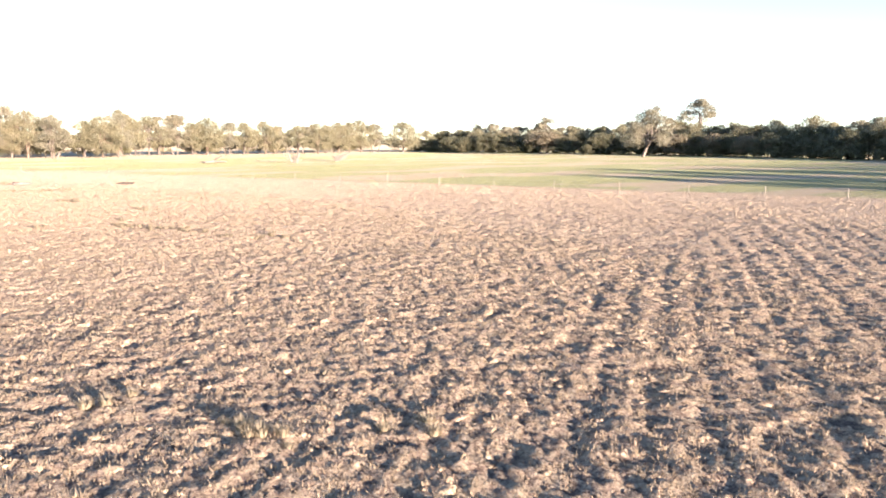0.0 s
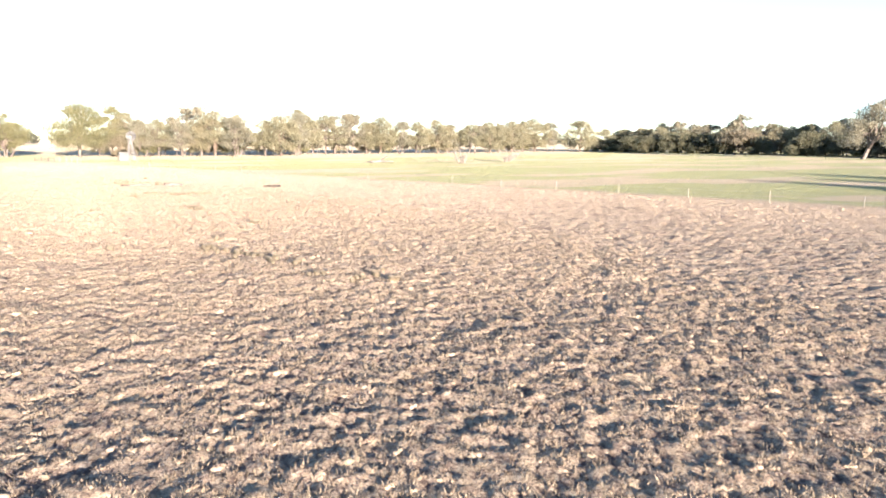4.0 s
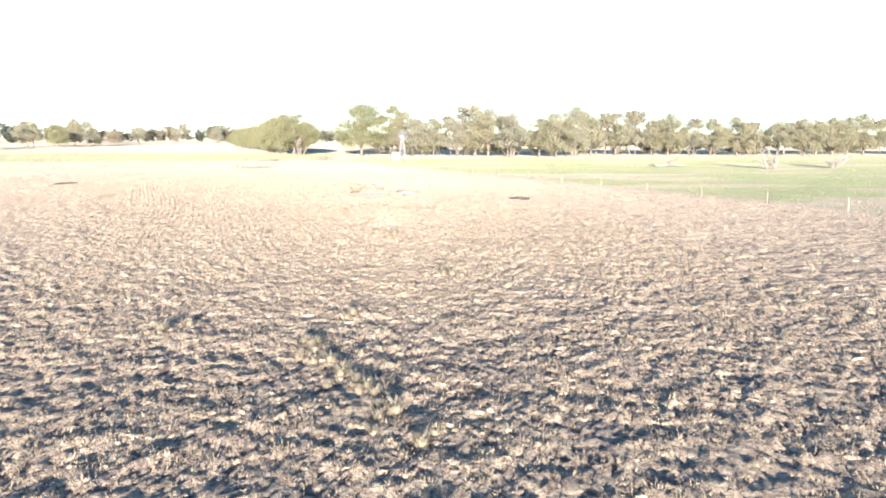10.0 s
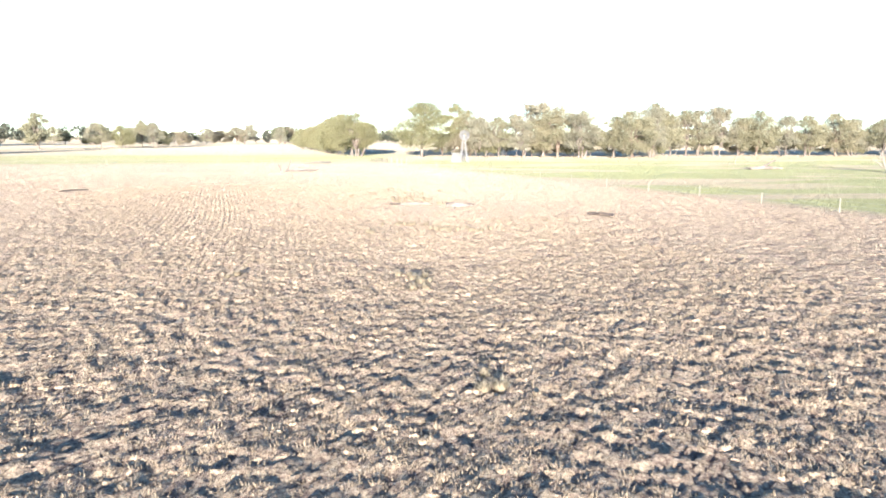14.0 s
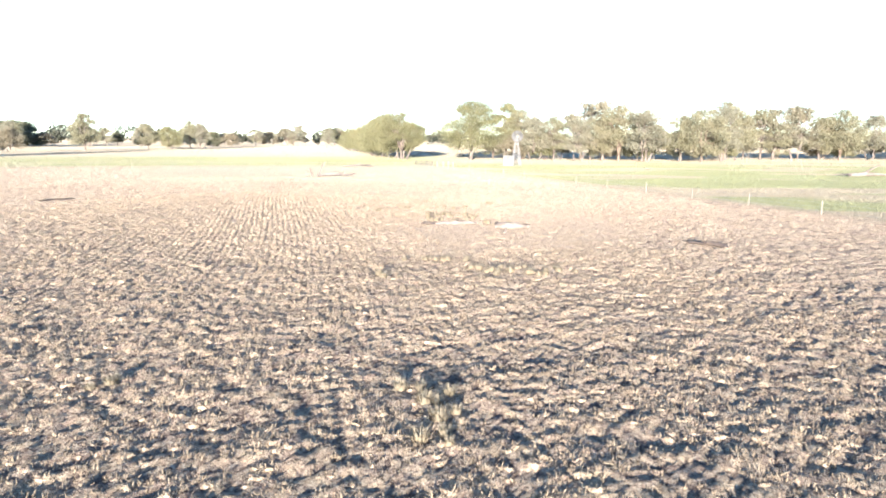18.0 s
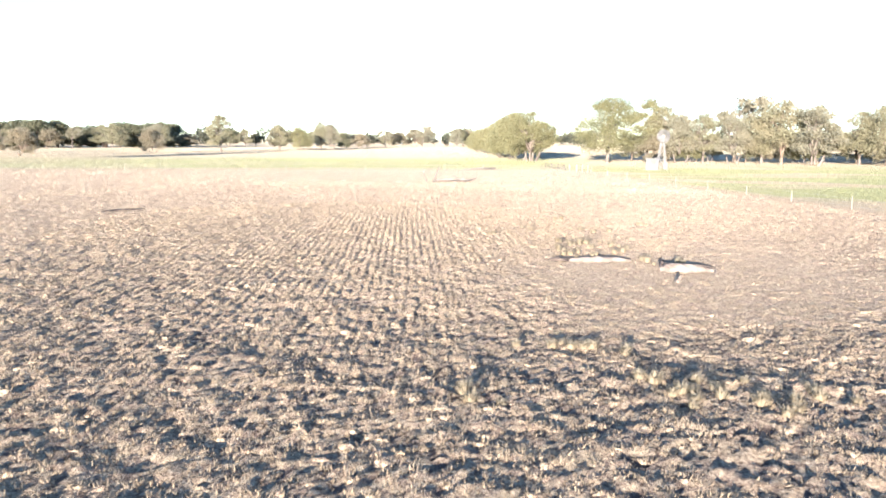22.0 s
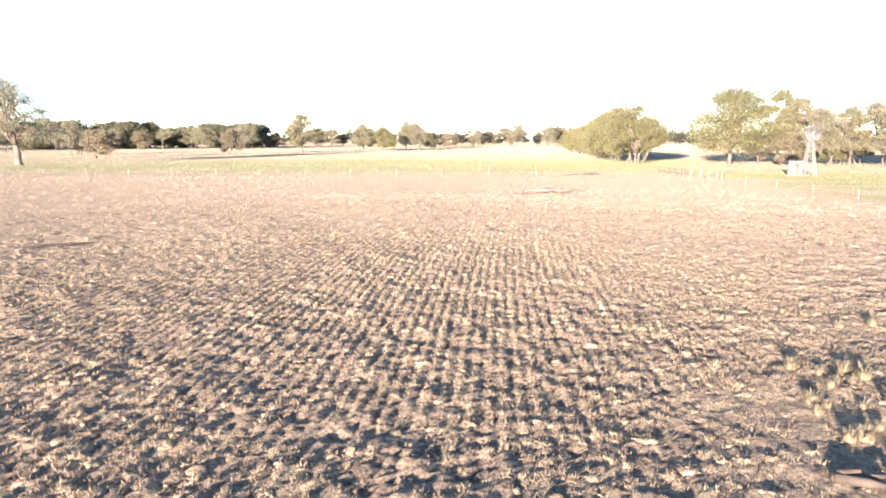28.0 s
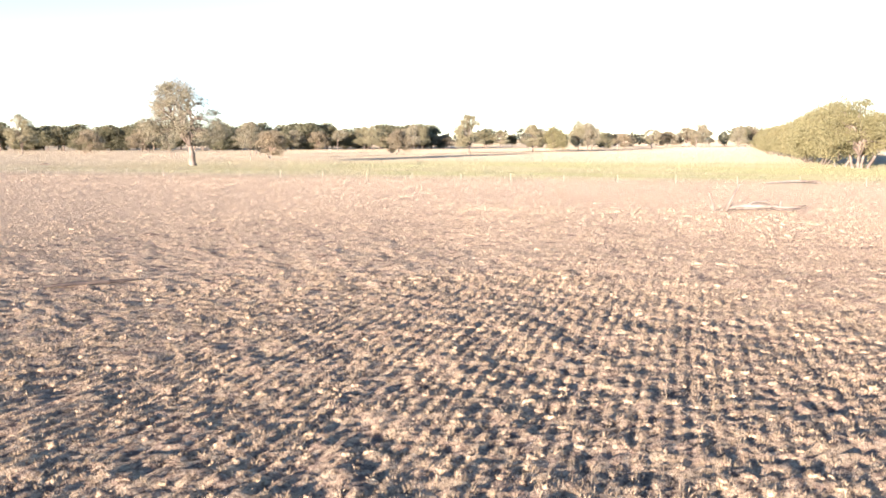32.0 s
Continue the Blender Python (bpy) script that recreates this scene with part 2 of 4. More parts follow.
GROUND, STRAW, TUFT, PASTURE_GRASS = ground_material(), straw_material(), blade_material("dry_grass_blades", (0.20, 0.15, 0.095), (0.40, 0.315, 0.20), 0.35), pasture_grass_material()
TUSSOCK = blade_material("tall_dry_grass", (0.27, 0.22, 0.14), (0.40, 0.335, 0.22), 0.45)


# ---- building helpers ----
def mesh_object(name, verts, faces, mat, parent=None, label="", smooth=False):
    me = bpy.data.meshes.new(name)
    me.from_pydata([tuple(v) for v in verts] if not isinstance(verts, np.ndarray) else verts.tolist(), [], faces if isinstance(faces, list) else faces.tolist())
    me.materials.append(mat)
    if smooth:
        me.polygons.foreach_set("use_smooth", [True] * len(me.polygons))
    ob = new(name, me)
    ob.parent = parent
    if label:
        ob["label"] = label
    return ob


def part(name, bm, mat, parent=None, label="", smooth=False):
    me = bpy.data.meshes.new(name)
    bm.to_mesh(me)
    bm.free()
    me.materials.append(mat)
    if smooth:
        me.polygons.foreach_set("use_smooth", [True] * len(me.polygons))
    ob = new(name, me)
    ob.parent = parent
    if label:
        ob["label"] = label
    return ob


def tube(path, radii, sides=8, rng=None, rough=0.0):
    """Vertices and faces of a tapered tube along a path."""
    verts, faces = [], []
    pts = [Vector(p) for p in path]
    up = Vector((0.31, 0.17, 0.93))
    for i, p in enumerate(pts):
        d = (pts[min(i + 1, len(pts) - 1)] - pts[max(i - 1, 0)]).normalized()
        a = d.cross(up if abs(d.dot(up)) < 0.95 else Vector((1, 0, 0))).normalized()
        b = d.cross(a)
        for k in range(sides):
            w = 2 * math.pi * k / sides
            r = radii[i] * (1 + (rng.uniform(-rough, rough) if rng else 0))
            verts.append(p + r * (math.cos(w) * a + math.sin(w) * b))
    for i in range(len(pts) - 1):
        for k in range(sides):
            k2 = (k + 1) % sides
            faces.append((i * sides + k, i * sides + k2, (i + 1) * sides + k2, (i + 1) * sides + k))
    faces.append(tuple(range(sides))[::-1])
    faces.append(tuple((len(pts) - 1) * sides + k for k in range(sides)))
    return verts, faces


def joined(pieces):
    verts, faces = [], []
    for v, f in pieces:
        n = len(verts)
        verts += v
        faces += [tuple(i + n for i in q) for q in f]
    return verts, faces


def leaves(centres, sizes, rng, droop=0.35):
    """Many small folded leaf sprays: two triangles each, turned at random."""
    n = len(centres)
    a = rng.normal(size=(n, 3))
    a[:, 2] -= droop
    a /= np.linalg.norm(a, axis=1)[:, None]
    b = np.cross(a, rng.normal(size=(n, 3)))
    b /= np.linalg.norm(b, axis=1)[:, None]
    c = np.cross(a, b)
    s = sizes[:, None]
    fold = rng.uniform(-0.25, 0.25, (n, 1)) * s
    verts = np.stack([centres - a * s, centres + b * s * 0.42 + c * fold, centres + a * s, centres - b * s * 0.42 + c * fold], 1).reshape(-1, 3)
    i = np.arange(n)[:, None] * 4
    faces = np.concatenate([i + [0, 1, 2], i + [0, 2, 3]])
    return verts, faces


def curve_path(a, b, rng, steps=5, wobble=0.12, sag=0.0):
    a, b = Vector(a), Vector(b)
    d = (b - a).length
    out = []
    for i in range(steps + 1):
        f = i / steps
        p = a.lerp(b, f)
        k = math.sin(math.pi * f) * d
        p += Vector((rng.uniform(-1, 1) * wobble * k, rng.uniform(-1, 1) * wobble * k, sag * k + rng.uniform(-0.5, 0.5) * wobble * k))
        out.append(p)
    out[0], out[-1] = a, b
    return out


def tree(seed, height, spread, clear, clumps, leaf_count, leaf_size, leaf, bark, trunk_r, lean=(0, 0), flat=0.75, stems=1, skew=(0, 0), clump_r=0.2, top=1.0, limbs_seen=5):
    """A gum tree: tapered trunk, limbs to every clump of leaves, and a ragged crown with gaps.
    clear: share of the height below the crown. skew: how far the crown leans off the trunk, in crown radii."""
    rng, npr = random.Random(seed), np.random.default_rng(seed)
    root = new("tree")
    base_z, crown_h = height * clear, height * (1 - clear)
    fork = Vector((lean[0], lean[1], height * max(clear * 0.9, 0.1)))
    # clump centres through an egg-shaped crown, more at the outside and top
    centres = []
    tries = 0
    while len(centres) < clumps and tries < 4000:
        tries += 1
        u = rng.uniform(0, 2 * math.pi)
        q = rng.random() ** 0.5
        h = rng.random()
        wide = math.sin(math.pi * min(1.0, (0.16 + 0.84 * h) ** flat)) ** 0.6
        r = spread * wide * (0.25 + 0.75 * q) * 0.84
        c = Vector((lean[0] + skew[0] * spread * h + r * math.cos(u), lean[1] + skew[1] * spread * h + r * math.sin(u), base_z + crown_h * (0.08 + 0.84 * h * top)))
        if all((c - o).length > clump_r * spread * 0.8 for o in centres):
            centres.append(c)
    woods = []
    for s in range(stems):
        off = Vector((0, 0, 0)) if stems == 1 else Vector((rng.uniform(-1, 1), rng.uniform(-1, 1), 0)) * spread * 0.22
        f = fork + off * 2.0
        woods.append(tube(curve_path(off - Vector((0, 0, 0.4)), f, rng, 5, 0.05), [trunk_r * (1.35, 1.08, 0.95, 0.88, 0.8, 0.72)[i] / stems**0.4 for i in range(6)], 9, rng, 0.08))
    mains = sorted(centres, key=lambda c: -(c - fork).length)[: max(3, limbs_seen)]
    nodes = []
    for c in mains:
        path = curve_path(fork, c, rng, 6, 0.10, 0.08)
        woods.append(tube(path, [trunk_r * (0.62 - 0.085 * i) for i in range(7)], 7, rng, 0.08))
        nodes += path[2:5]
    for c in centres:
        if c in mains:
            continue
        n = min(nodes, key=lambda p: (p - c).length + abs(p.z - c.z))
        woods.append(tube(curve_path(n, c, rng, 3, 0.12, 0.05), [trunk_r * v for v in (0.24, 0.17, 0.1, 0.05)], 5))
    v, fc = joined(woods)
    mesh_object("trunk", v, fc, bark, root, smooth=True)
    pts, sizes = [], []
    # sprays along the twigs between the clumps, so that the crown hangs together
    k = int(leaf_count * 0.3)
    a, b = npr.integers(0, len(centres), (2, k))
    mids = np.array([tuple(c) for c in centres])
    near_b = np.linalg.norm(mids[a] - mids[b], axis=1) < spread * 0.75
    f = npr.random((k, 1))
    p = (mids[a] * f + mids[b] * (1 - f))[near_b]
    pts.append(p + npr.normal(size=p.shape) * spread * clump_r * 0.45)
    sizes.append(leaf_size * npr.uniform(0.55, 1.2, len(p)))
    for c in centres:
        r = spread * clump_r * rng.uniform(0.75, 1.35)
        k = int(leaf_count / len(centres) * rng.uniform(0.6, 1.15))
        d = npr.normal(size=(k, 3))
        d /= np.linalg.norm(d, axis=1)[:, None]
        rad = r * npr.uniform(0.1, 1.25, (k, 1)) ** 0.7
        p = np.array(c) + d * rad * np.array([1.15, 1.15, 0.72])
        p[:, 2] += npr.normal(size=k) * 0.08 * r
        pts.append(p)
        sizes.append(leaf_size * npr.uniform(0.55, 1.35, k))
    lv, lf = leaves(np.concatenate(pts), np.concatenate(sizes), npr)
    mesh_object("crown", lv, lf, leaf, root)
    return root


def put_tree(root, x, y, turn=0.0, label="", group=""):
    root.matrix_basis = pose(x, y, 0, 0, 0, turn)
    return tagged(root, label, "tree", group)


# ---- ground ----
def hash01(i, j, k):
    v = np.sin(i * 127.1 + j * 311.7 + k * 74.7) * 43758.5453
    return v - np.floor(v)


def smooth_noise(x, y, scale, k):
    x, y = x * scale, y * scale
    i, j = np.floor(x), np.floor(y)
    fx, fy = x - i, y - j
    fx, fy = fx * fx * (3 - 2 * fx), fy * fy * (3 - 2 * fy)
    return (hash01(i, j, k) * (1 - fx) + hash01(i + 1, j, k) * fx) * (1 - fy) + (hash01(i, j + 1, k) * (1 - fx) + hash01(i + 1, j + 1, k) * fx) * fy


def fence_side(x, y, a, b):
    dx, dy = b[0] - a[0], b[1] - a[1]
    n = math.hypot(dx, dy)
    return ((x - a[0]) * dy - (y - a[1]) * dx) / n


HEAD = radians(-58)  # the headland rows run 58 degrees to the right of +y
ROW = radians(17)  # the drill rows run 17 degrees to the left of +y


def row_coords(x, y):
    """Across and along the rows; the rows near the south-east headland run another way."""
    bend = 1.6 * (smooth_noise(x, y, 0.03, 5) - 0.5)
    u = x * math.cos(ROW) + y * math.sin(ROW) + bend
    v = -x * math.sin(ROW) + y * math.cos(ROW)
    headland = y < 15.0 + 0.25 * (x - 8.0)
    hu = x * math.cos(HEAD) + y * math.sin(HEAD) + bend
    hv = -x * math.sin(HEAD) + y * math.cos(HEAD)
    return np.where(headland, hu, u), np.where(headland, hv, v)


CELL_U, CELL_V = 0.37, 0.34


def headland_at(x, y):
    return y < 15.0 + 0.25 * (x - 8.0)


def row_order(x, y):
    """How plainly the drill rows show: most in a band along the middle of the paddock."""
    u, v = row_coords(x, y)
    return np.clip(np.clip(1.5 - np.abs(u - 31.0) / 17.0, 0.0, 1.0) * np.clip((v - 25.0) / 30.0, 0, 1) * 0.62 + 0.9 * smooth_noise(x, y, 0.05, 9) - 0.45 + 0.3 * headland_at(x, y), 0.0, 1.0)


def swells(x, y):
    """Height of the soil under the tussocks: swells, hollows and the wheel furrows of the headland."""
    z = 0.05 * (smooth_noise(x, y, 0.55, 12) - 0.5) + 0.055 * (smooth_noise(x, y, 1.25, 11) - 0.5) + 0.05 * (smooth_noise(x, y, 3.3, 15) - 0.5) + 0.14 * (smooth_noise(x, y, 0.11, 13) - 0.5)
    u, _ = row_coords(x, y)
    return z + np.where(headland_at(x, y), 0.014 * np.cos(2 * math.pi * u / 1.25), 0.0)


def clods(x, y):
    """Height of the matted clods over the swells: uneven cells, drawn into rows where the drilling shows."""
    u, v = row_coords(x, y)
    u, v = u / CELL_U, v / CELL_V
    u = u + 0.9 * (smooth_noise(x, y, 2.2, 41) - 0.5) * (1.0 - row_order(x, y))
    v = v + 1.2 * (smooth_noise(x, y, 1.9, 42) - 0.5)
    i0 = np.floor(u)
    height = np.zeros_like(x)
    tidy = row_order(x, y)
    for di in (-1, 0, 1):
        i = i0 + di
        w = v + hash01(i, 3.0, 20)  # each row starts at its own place
        j0 = np.floor(w)
        for dj in (-1, 0, 1):
            j = j0 + dj
            cu = i + 0.5 + (hash01(i, j, 1) - 0.5) * (1.1 - 0.85 * tidy)
            cv = j + 0.5 + (hash01(i, j, 2) - 0.5) * 1.1
            r = 0.55 + 0.5 * hash01(i, j, 3)
            d2 = ((u - cu) ** 2 + ((w - cv) * (0.7 + 0.4 * hash01(i, j, 6)) * (1.0 - 0.4 * tidy)) ** 2) / (r * r)
            height = np.maximum(height, (0.01 + 0.052 * hash01(i, j, 4) ** 1.6) * np.clip(1 - d2, 0, 1) ** 0.8)
    height += 0.017 * tidy * np.cos(2 * math.pi * (u - 0.5))
    return swells(x, y) + height


def worked(x, y):
    """How rough the tillage is: nearly smooth before the northern fence, and grassed over round the fallen logs."""
    strip = 0.3 + np.clip((-fence_side(x, y, F2A, F2B) - 24.0 + 12.0 * (smooth_noise(x, y, 0.06, 51) - 0.5)) / 22.0, 0, 1) + np.clip((-35.0 - x) / 25.0, 0, 1)
    logs = np.hypot((x - 18.5) / 11.0, (y - 111.0) / 15.0) + 0.6 * (smooth_noise(x, y, 0.25, 52) - 0.5)
    return np.clip(np.minimum(strip, 0.3 + np.clip((logs - 0.5) * 1.6, 0, 0.7)), 0.12, 1.0)


def axis_steps(stops):
    out = []
    for (a, step), (b, _) in zip(stops, stops[1:]):
        out += list(np.arange(a, b - step * 0.5, step))
    return np.array(out + [stops[-1][0]])


# the way of the flight, as a broken line on the plan
WAY = [(0, 0), (7, 10), (13, 20), (17, 33), (19, 50), (19, 64), (16, 82), (11, 98), (5, 112), (-4, 124)]


def off_way(x, y):
    """Metres from the line of the flight."""
    p = np.stack([x, y], 1)
    far = np.full(len(p), 1e9)
    for (ax, ay), (bx, by) in zip(WAY, WAY[1:]):
        d = np.array([bx - ax, by - ay])
        f = np.clip(((p - (ax, ay)) @ d) / (d @ d), 0, 1)
        far = np.minimum(far, np.linalg.norm(p - (ax, ay) - f[:, None] * d, axis=1))
    return far


def build_ground():
    xs = axis_steps([(-4500, 900), (-900, 150), (-300, 25), (-150, 3.0), (-85, 0.7), (-38, 0.3), (-12, 0.09), (34, 0.3), (56, 0.9), (95, 3.0), (200, 25), (500, 150), (950, 900), (4500, 900)])
    ys = axis_steps([(-4500, 900), (-900, 150), (-250, 25), (-30, 2.0), (-14, 0.6), (4, 0.155), (137, 0.3), (160, 0.6), (222, 3.0), (300, 25), (600, 150), (1200, 900), (4800, 900)])
    gx, gy = np.meshgrid(xs, ys)
    px, py = gx.ravel(), gy.ravel()
    out = np.maximum(fence_side(px, py, F1A, F1B), fence_side(px, py, F2A, F2B))
    dxs, dys = np.gradient(xs), np.gradient(ys)
    step = np.maximum(*np.meshgrid(dxs, dys)).ravel()
    z, straw = np.zeros_like(px), np.full_like(px, 0.9)
    near = (out < 3) & (step < 3.1)
    h = swells(px[near], py[near])
    h += (clods(px[near], py[near]) - h) * np.clip(1.3 - step[near] * 1.6, 0.15, 1) + np.random.default_rng(2).normal(size=near.sum()) * 0.024 * np.clip(0.2 / step[near], 0.1, 1)
    fade = np.clip((1.5 - out[near]) / 3.0, 0, 1)
    coarse = np.clip(1.1 - step[near] * 0.4, 0.3, 1)
    z[near] = h * fade * coarse * worked(px[near], py[near])
    # less straw in hollows, so dark soil there also paints their shade
    unshaded_rise = np.where(step[near] < 0.31, (h - swells(px[near], py[near]) - 0.008) / 0.022, 0.75)
    straw[near] = np.maximum(np.clip(unshaded_rise, 0, 1), 1.0 - worked(px[near], py[near])) * 0.45 + 0.45 * smooth_noise(px[near], py[near], 1.7, 14)
    z += np.where(out > 0, 0.05 * (smooth_noise(px, py, 0.2, 21) - 0.5), 0) * (step < 30)
    nx, ny = len(xs), len(ys)
    idx = np.arange(nx * ny).reshape(ny, nx)
    faces = np.stack([idx[:-1, :-1], idx[:-1, 1:], idx[1:, 1:], idx[1:, :-1]], -1).reshape(-1, 4)
    me = bpy.data.meshes.new("ground")
    me.vertices.add(nx * ny)
    me.vertices.foreach_set("co", np.stack([px, py, z], 1).ravel())
    me.loops.add(faces.size)
    me.loops.foreach_set("vertex_index", faces.ravel())
    me.polygons.add(len(faces))
    me.polygons.foreach_set("loop_start", np.arange(len(faces)) * 4)
    me.polygons.foreach_set("use_smooth", np.ones(len(faces), bool))
    # low values: bare soil plus painted hollow shade; high values: straw
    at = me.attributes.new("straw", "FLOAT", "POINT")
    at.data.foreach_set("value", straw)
    me.update(calc_edges=True)
    me.materials.append(GROUND)
    return tagged(new("ground", me), "ploughed brown paddock with straw clods, green and dry pasture beyond", "ground", kind="structure")


build_ground()


def tuft_spots():
    """Plan places of the straw tussocks, along the drill rows and the headland rows, with a size and a tidiness for each."""
    spots = []
    for way, head in ((ROW, False), (HEAD, True)):
        i, j = np.meshgrid(np.arange(-230.0, 480.0), np.arange(-170.0, 680.0))
        i, j = i.ravel(), j.ravel()

        def place(tidy, bend):
            u = (i + 0.5 + (hash01(i, j, 1) - 0.5) * (1.1 - 0.85 * tidy)) * CELL_U - bend
            v = (j + 0.5 + (hash01(i, j, 2) - 0.5) * 1.1 - hash01(i, 3.0, 20)) * CELL_V
            return u * math.cos(way) - v * math.sin(way), u * math.sin(way) + v * math.cos(way)

        x, y = place(0.5, 0.0)
        tidy = row_order(x, y)
        x, y = place(tidy, 1.6 * (smooth_noise(x, y, 0.03, 5) - 0.5))
        clump = smooth_noise(x, y, 1.3, 31) * 0.6 + smooth_noise(x, y, 0.45, 32) * 0.4
        size = 0.55 + 1.25 * np.clip((clump - 0.2) * 1.5, 0, 1) ** 1.3 * (0.5 + 0.5 * hash01(i, j, 4))
        bare = (clump < 0.34) & (hash01(i, j, 8) < 0.6)
        keep = (headland_at(x, y) == head) & ~bare & (hash01(i, j, 9) < 0.93)
        spots.append(np.stack([x, y, size, tidy], 1)[keep])
    return np.concatenate(spots)


def domes(spot, sides, rings, r, h, rng):
    """Matted tussocks: steep ragged sides, a broad uneven top, no two alike. Vertices and triangles."""
    n = len(spot)
    z = clods(spot[:, 0], spot[:, 1]) * worked(spot[:, 0], spot[:, 1]) - 0.03
    spin, squash = rng.uniform(0, 2 * math.pi, n), rng.uniform(0.6, 1.0, n)
    push = rng.normal(size=(n, 2)) * 0.22 * r[:, None]
    lobes = [1 + 0.3 * rng.normal(size=n) for k in range(sides)]
    cols = []
    for i, (reach, up) in enumerate(rings):
        for k in range(sides):
            w = 2 * math.pi * (k + 0.5 * (i % 2)) / sides + rng.normal(size=n) * 0.2
            rr = r * reach * np.clip(lobes[k] + 0.16 * rng.normal(size=n), 0.35, 1.8)
            a, b = rr * np.cos(w), rr * np.sin(w) * squash
            zz = z + h * up * rng.uniform(0.6, 1.35, n) if up > 0 else z - 0.07
            cols.append(np.stack([spot[:, 0] + a * np.cos(spin) - b * np.sin(spin) + push[:, 0] * up, spot[:, 1] + a * np.sin(spin) + b * np.cos(spin) + push[:, 1] * up, zz], 1))
    cols.append(np.stack([spot[:, 0] + push[:, 0], spot[:, 1] + push[:, 1], z + h * rng.uniform(0.7, 1.15, n)], 1))
    tri, m = [], len(rings)
    for i in range(m - 1):
        for k in range(sides):
            k2 = (k + 1) % sides
            p, q, p2, q2 = i * sides + k, i * sides + k2, (i + 1) * sides + k, (i + 1) * sides + k2
            tri += [(p, q, p2), (q, q2, p2)] if i % 2 == 0 else [(p, q2, p2), (p, q, q2)]
    tri += [((m - 1) * sides + k, (m - 1) * sides + (k + 1) % sides, m * sides) for k in range(sides)]
    size = m * sides + 1
    return np.stack(cols, 1).reshape(-1, 3), (np.arange(n)[:, None, None] * size + np.array(tri)).reshape(-1, 3)


def bristles(spot, r, h, count, long, wide, rng):
    """Short dry blades standing all over the mat, longer on the tussocks."""
    m = len(spot) * count
    own = np.repeat(np.arange(len(spot)), count)
    q, ang = rng.random(m) ** 0.6, rng.uniform(0, 2 * math.pi, m)
    x, y = spot[own, 0] + 1.6 * q * r[own] * np.cos(ang), spot[own, 1] + 1.6 * q * r[own] * np.sin(ang)
    base = np.stack([x, y, clods(x, y) * worked(x, y) - 0.015 + 0.5 * h[own] * np.clip(1 - q, 0, 1)], 1)
    tilt = np.clip(0.32 + 0.5 * q + rng.normal(size=m) * 0.35, 0, 1.3)
    ang = ang + rng.normal(size=m) * 0.7
    aim = np.stack([np.sin(tilt) * np.cos(ang), np.sin(tilt) * np.sin(ang), np.cos(tilt)], 1)
    flat = np.cross(aim, rng.normal(size=(m, 3)))
    flat /= np.linalg.norm(flat, axis=1)[:, None]
    size = long * (0.4 + 0.5 * spot[own, 2]) * rng.uniform(0.5, 1.5, m) * (1.3 - 0.5 * q)
    half = flat * (wide * rng.uniform(0.6, 1.5, m))[:, None]
    return np.stack([base - half, base + half, base + aim * size[:, None]], 1).reshape(-1, 3), np.arange(m * 3).reshape(-1, 3)


def build_tufts():
    """Tussocks of matted straw on the soil, finest under the flight."""
    rng = np.random.default_rng(7)
    s = tuft_spots()
    out = np.maximum(fence_side(s[:, 0], s[:, 1], F1A, F1B), fence_side(s[:, 0], s[:, 1], F2A, F2B))
    s = s[(out < -1) & (s[:, 1] > -14) & (worked(s[:, 0], s[:, 1]) > rng.uniform(0.05, 0.9, len(s)))]
    far = off_way(s[:, 0], s[:, 1]) + rng.uniform(-2, 2, len(s))
    dice = rng.random(len(s))
    near, middle, wide = s[far < 17], s[(far >= 17) & (far < 48) & (dice < 0.62)], s[(far >= 48) & (far < 135) & (dice < 0.3)]
    lump_v, lump_f, blade_v, blade_f = [], [], [], []

    def add(vs, fs, made):
        fs.append(made[1] + sum(len(q) for q in vs))
        vs.append(made[0])

    for spot, sides, rings, r0, h0, blades, long, thick in (
        (near, 7, ((1.15, 0), (0.85, 0.6), (0.45, 0.95)), 0.15, 0.045, 22, 0.09, 0.0095),
        (middle, 5, ((1.15, 0), (0.7, 0.85)), 0.18, 0.027, 7, 0.07, 0.012),
        (wide, 5, ((1.15, 0), (0.65, 0.85)), 0.21, 0.025, 3, 0.065, 0.02),
    ):
        n = len(spot)
        r = r0 * rng.uniform(0.6, 1.4, n) * (0.6 + 0.4 * spot[:, 2]) * (1 - 0.15 * spot[:, 3])
        h = h0 * rng.uniform(0.6, 1.35, n) * (0.5 + 0.5 * spot[:, 2])
        big = rng.random(n) < 0.55
        add(lump_v, lump_f, domes(spot[big], sides, rings, r[big], h[big], rng))
        if blades:
            add(blade_v, blade_f, bristles(spot, r, h, blades, long, thick, rng))
    ob = mesh_object("straw_lumps", np.concatenate(lump_v), np.concatenate(lump_f), STRAW, smooth=True)
    tagged(ob, "lumps of matted straw and soil over the paddock", "straw", kind="stuff")
    ob = mesh_object("dry_grass_tufts", np.concatenate(blade_v), np.concatenate(blade_f), TUFT)
    tagged(ob, "dry straw-coloured grass tufts over ploughed clods", "grass", kind="stuff")


build_tufts()


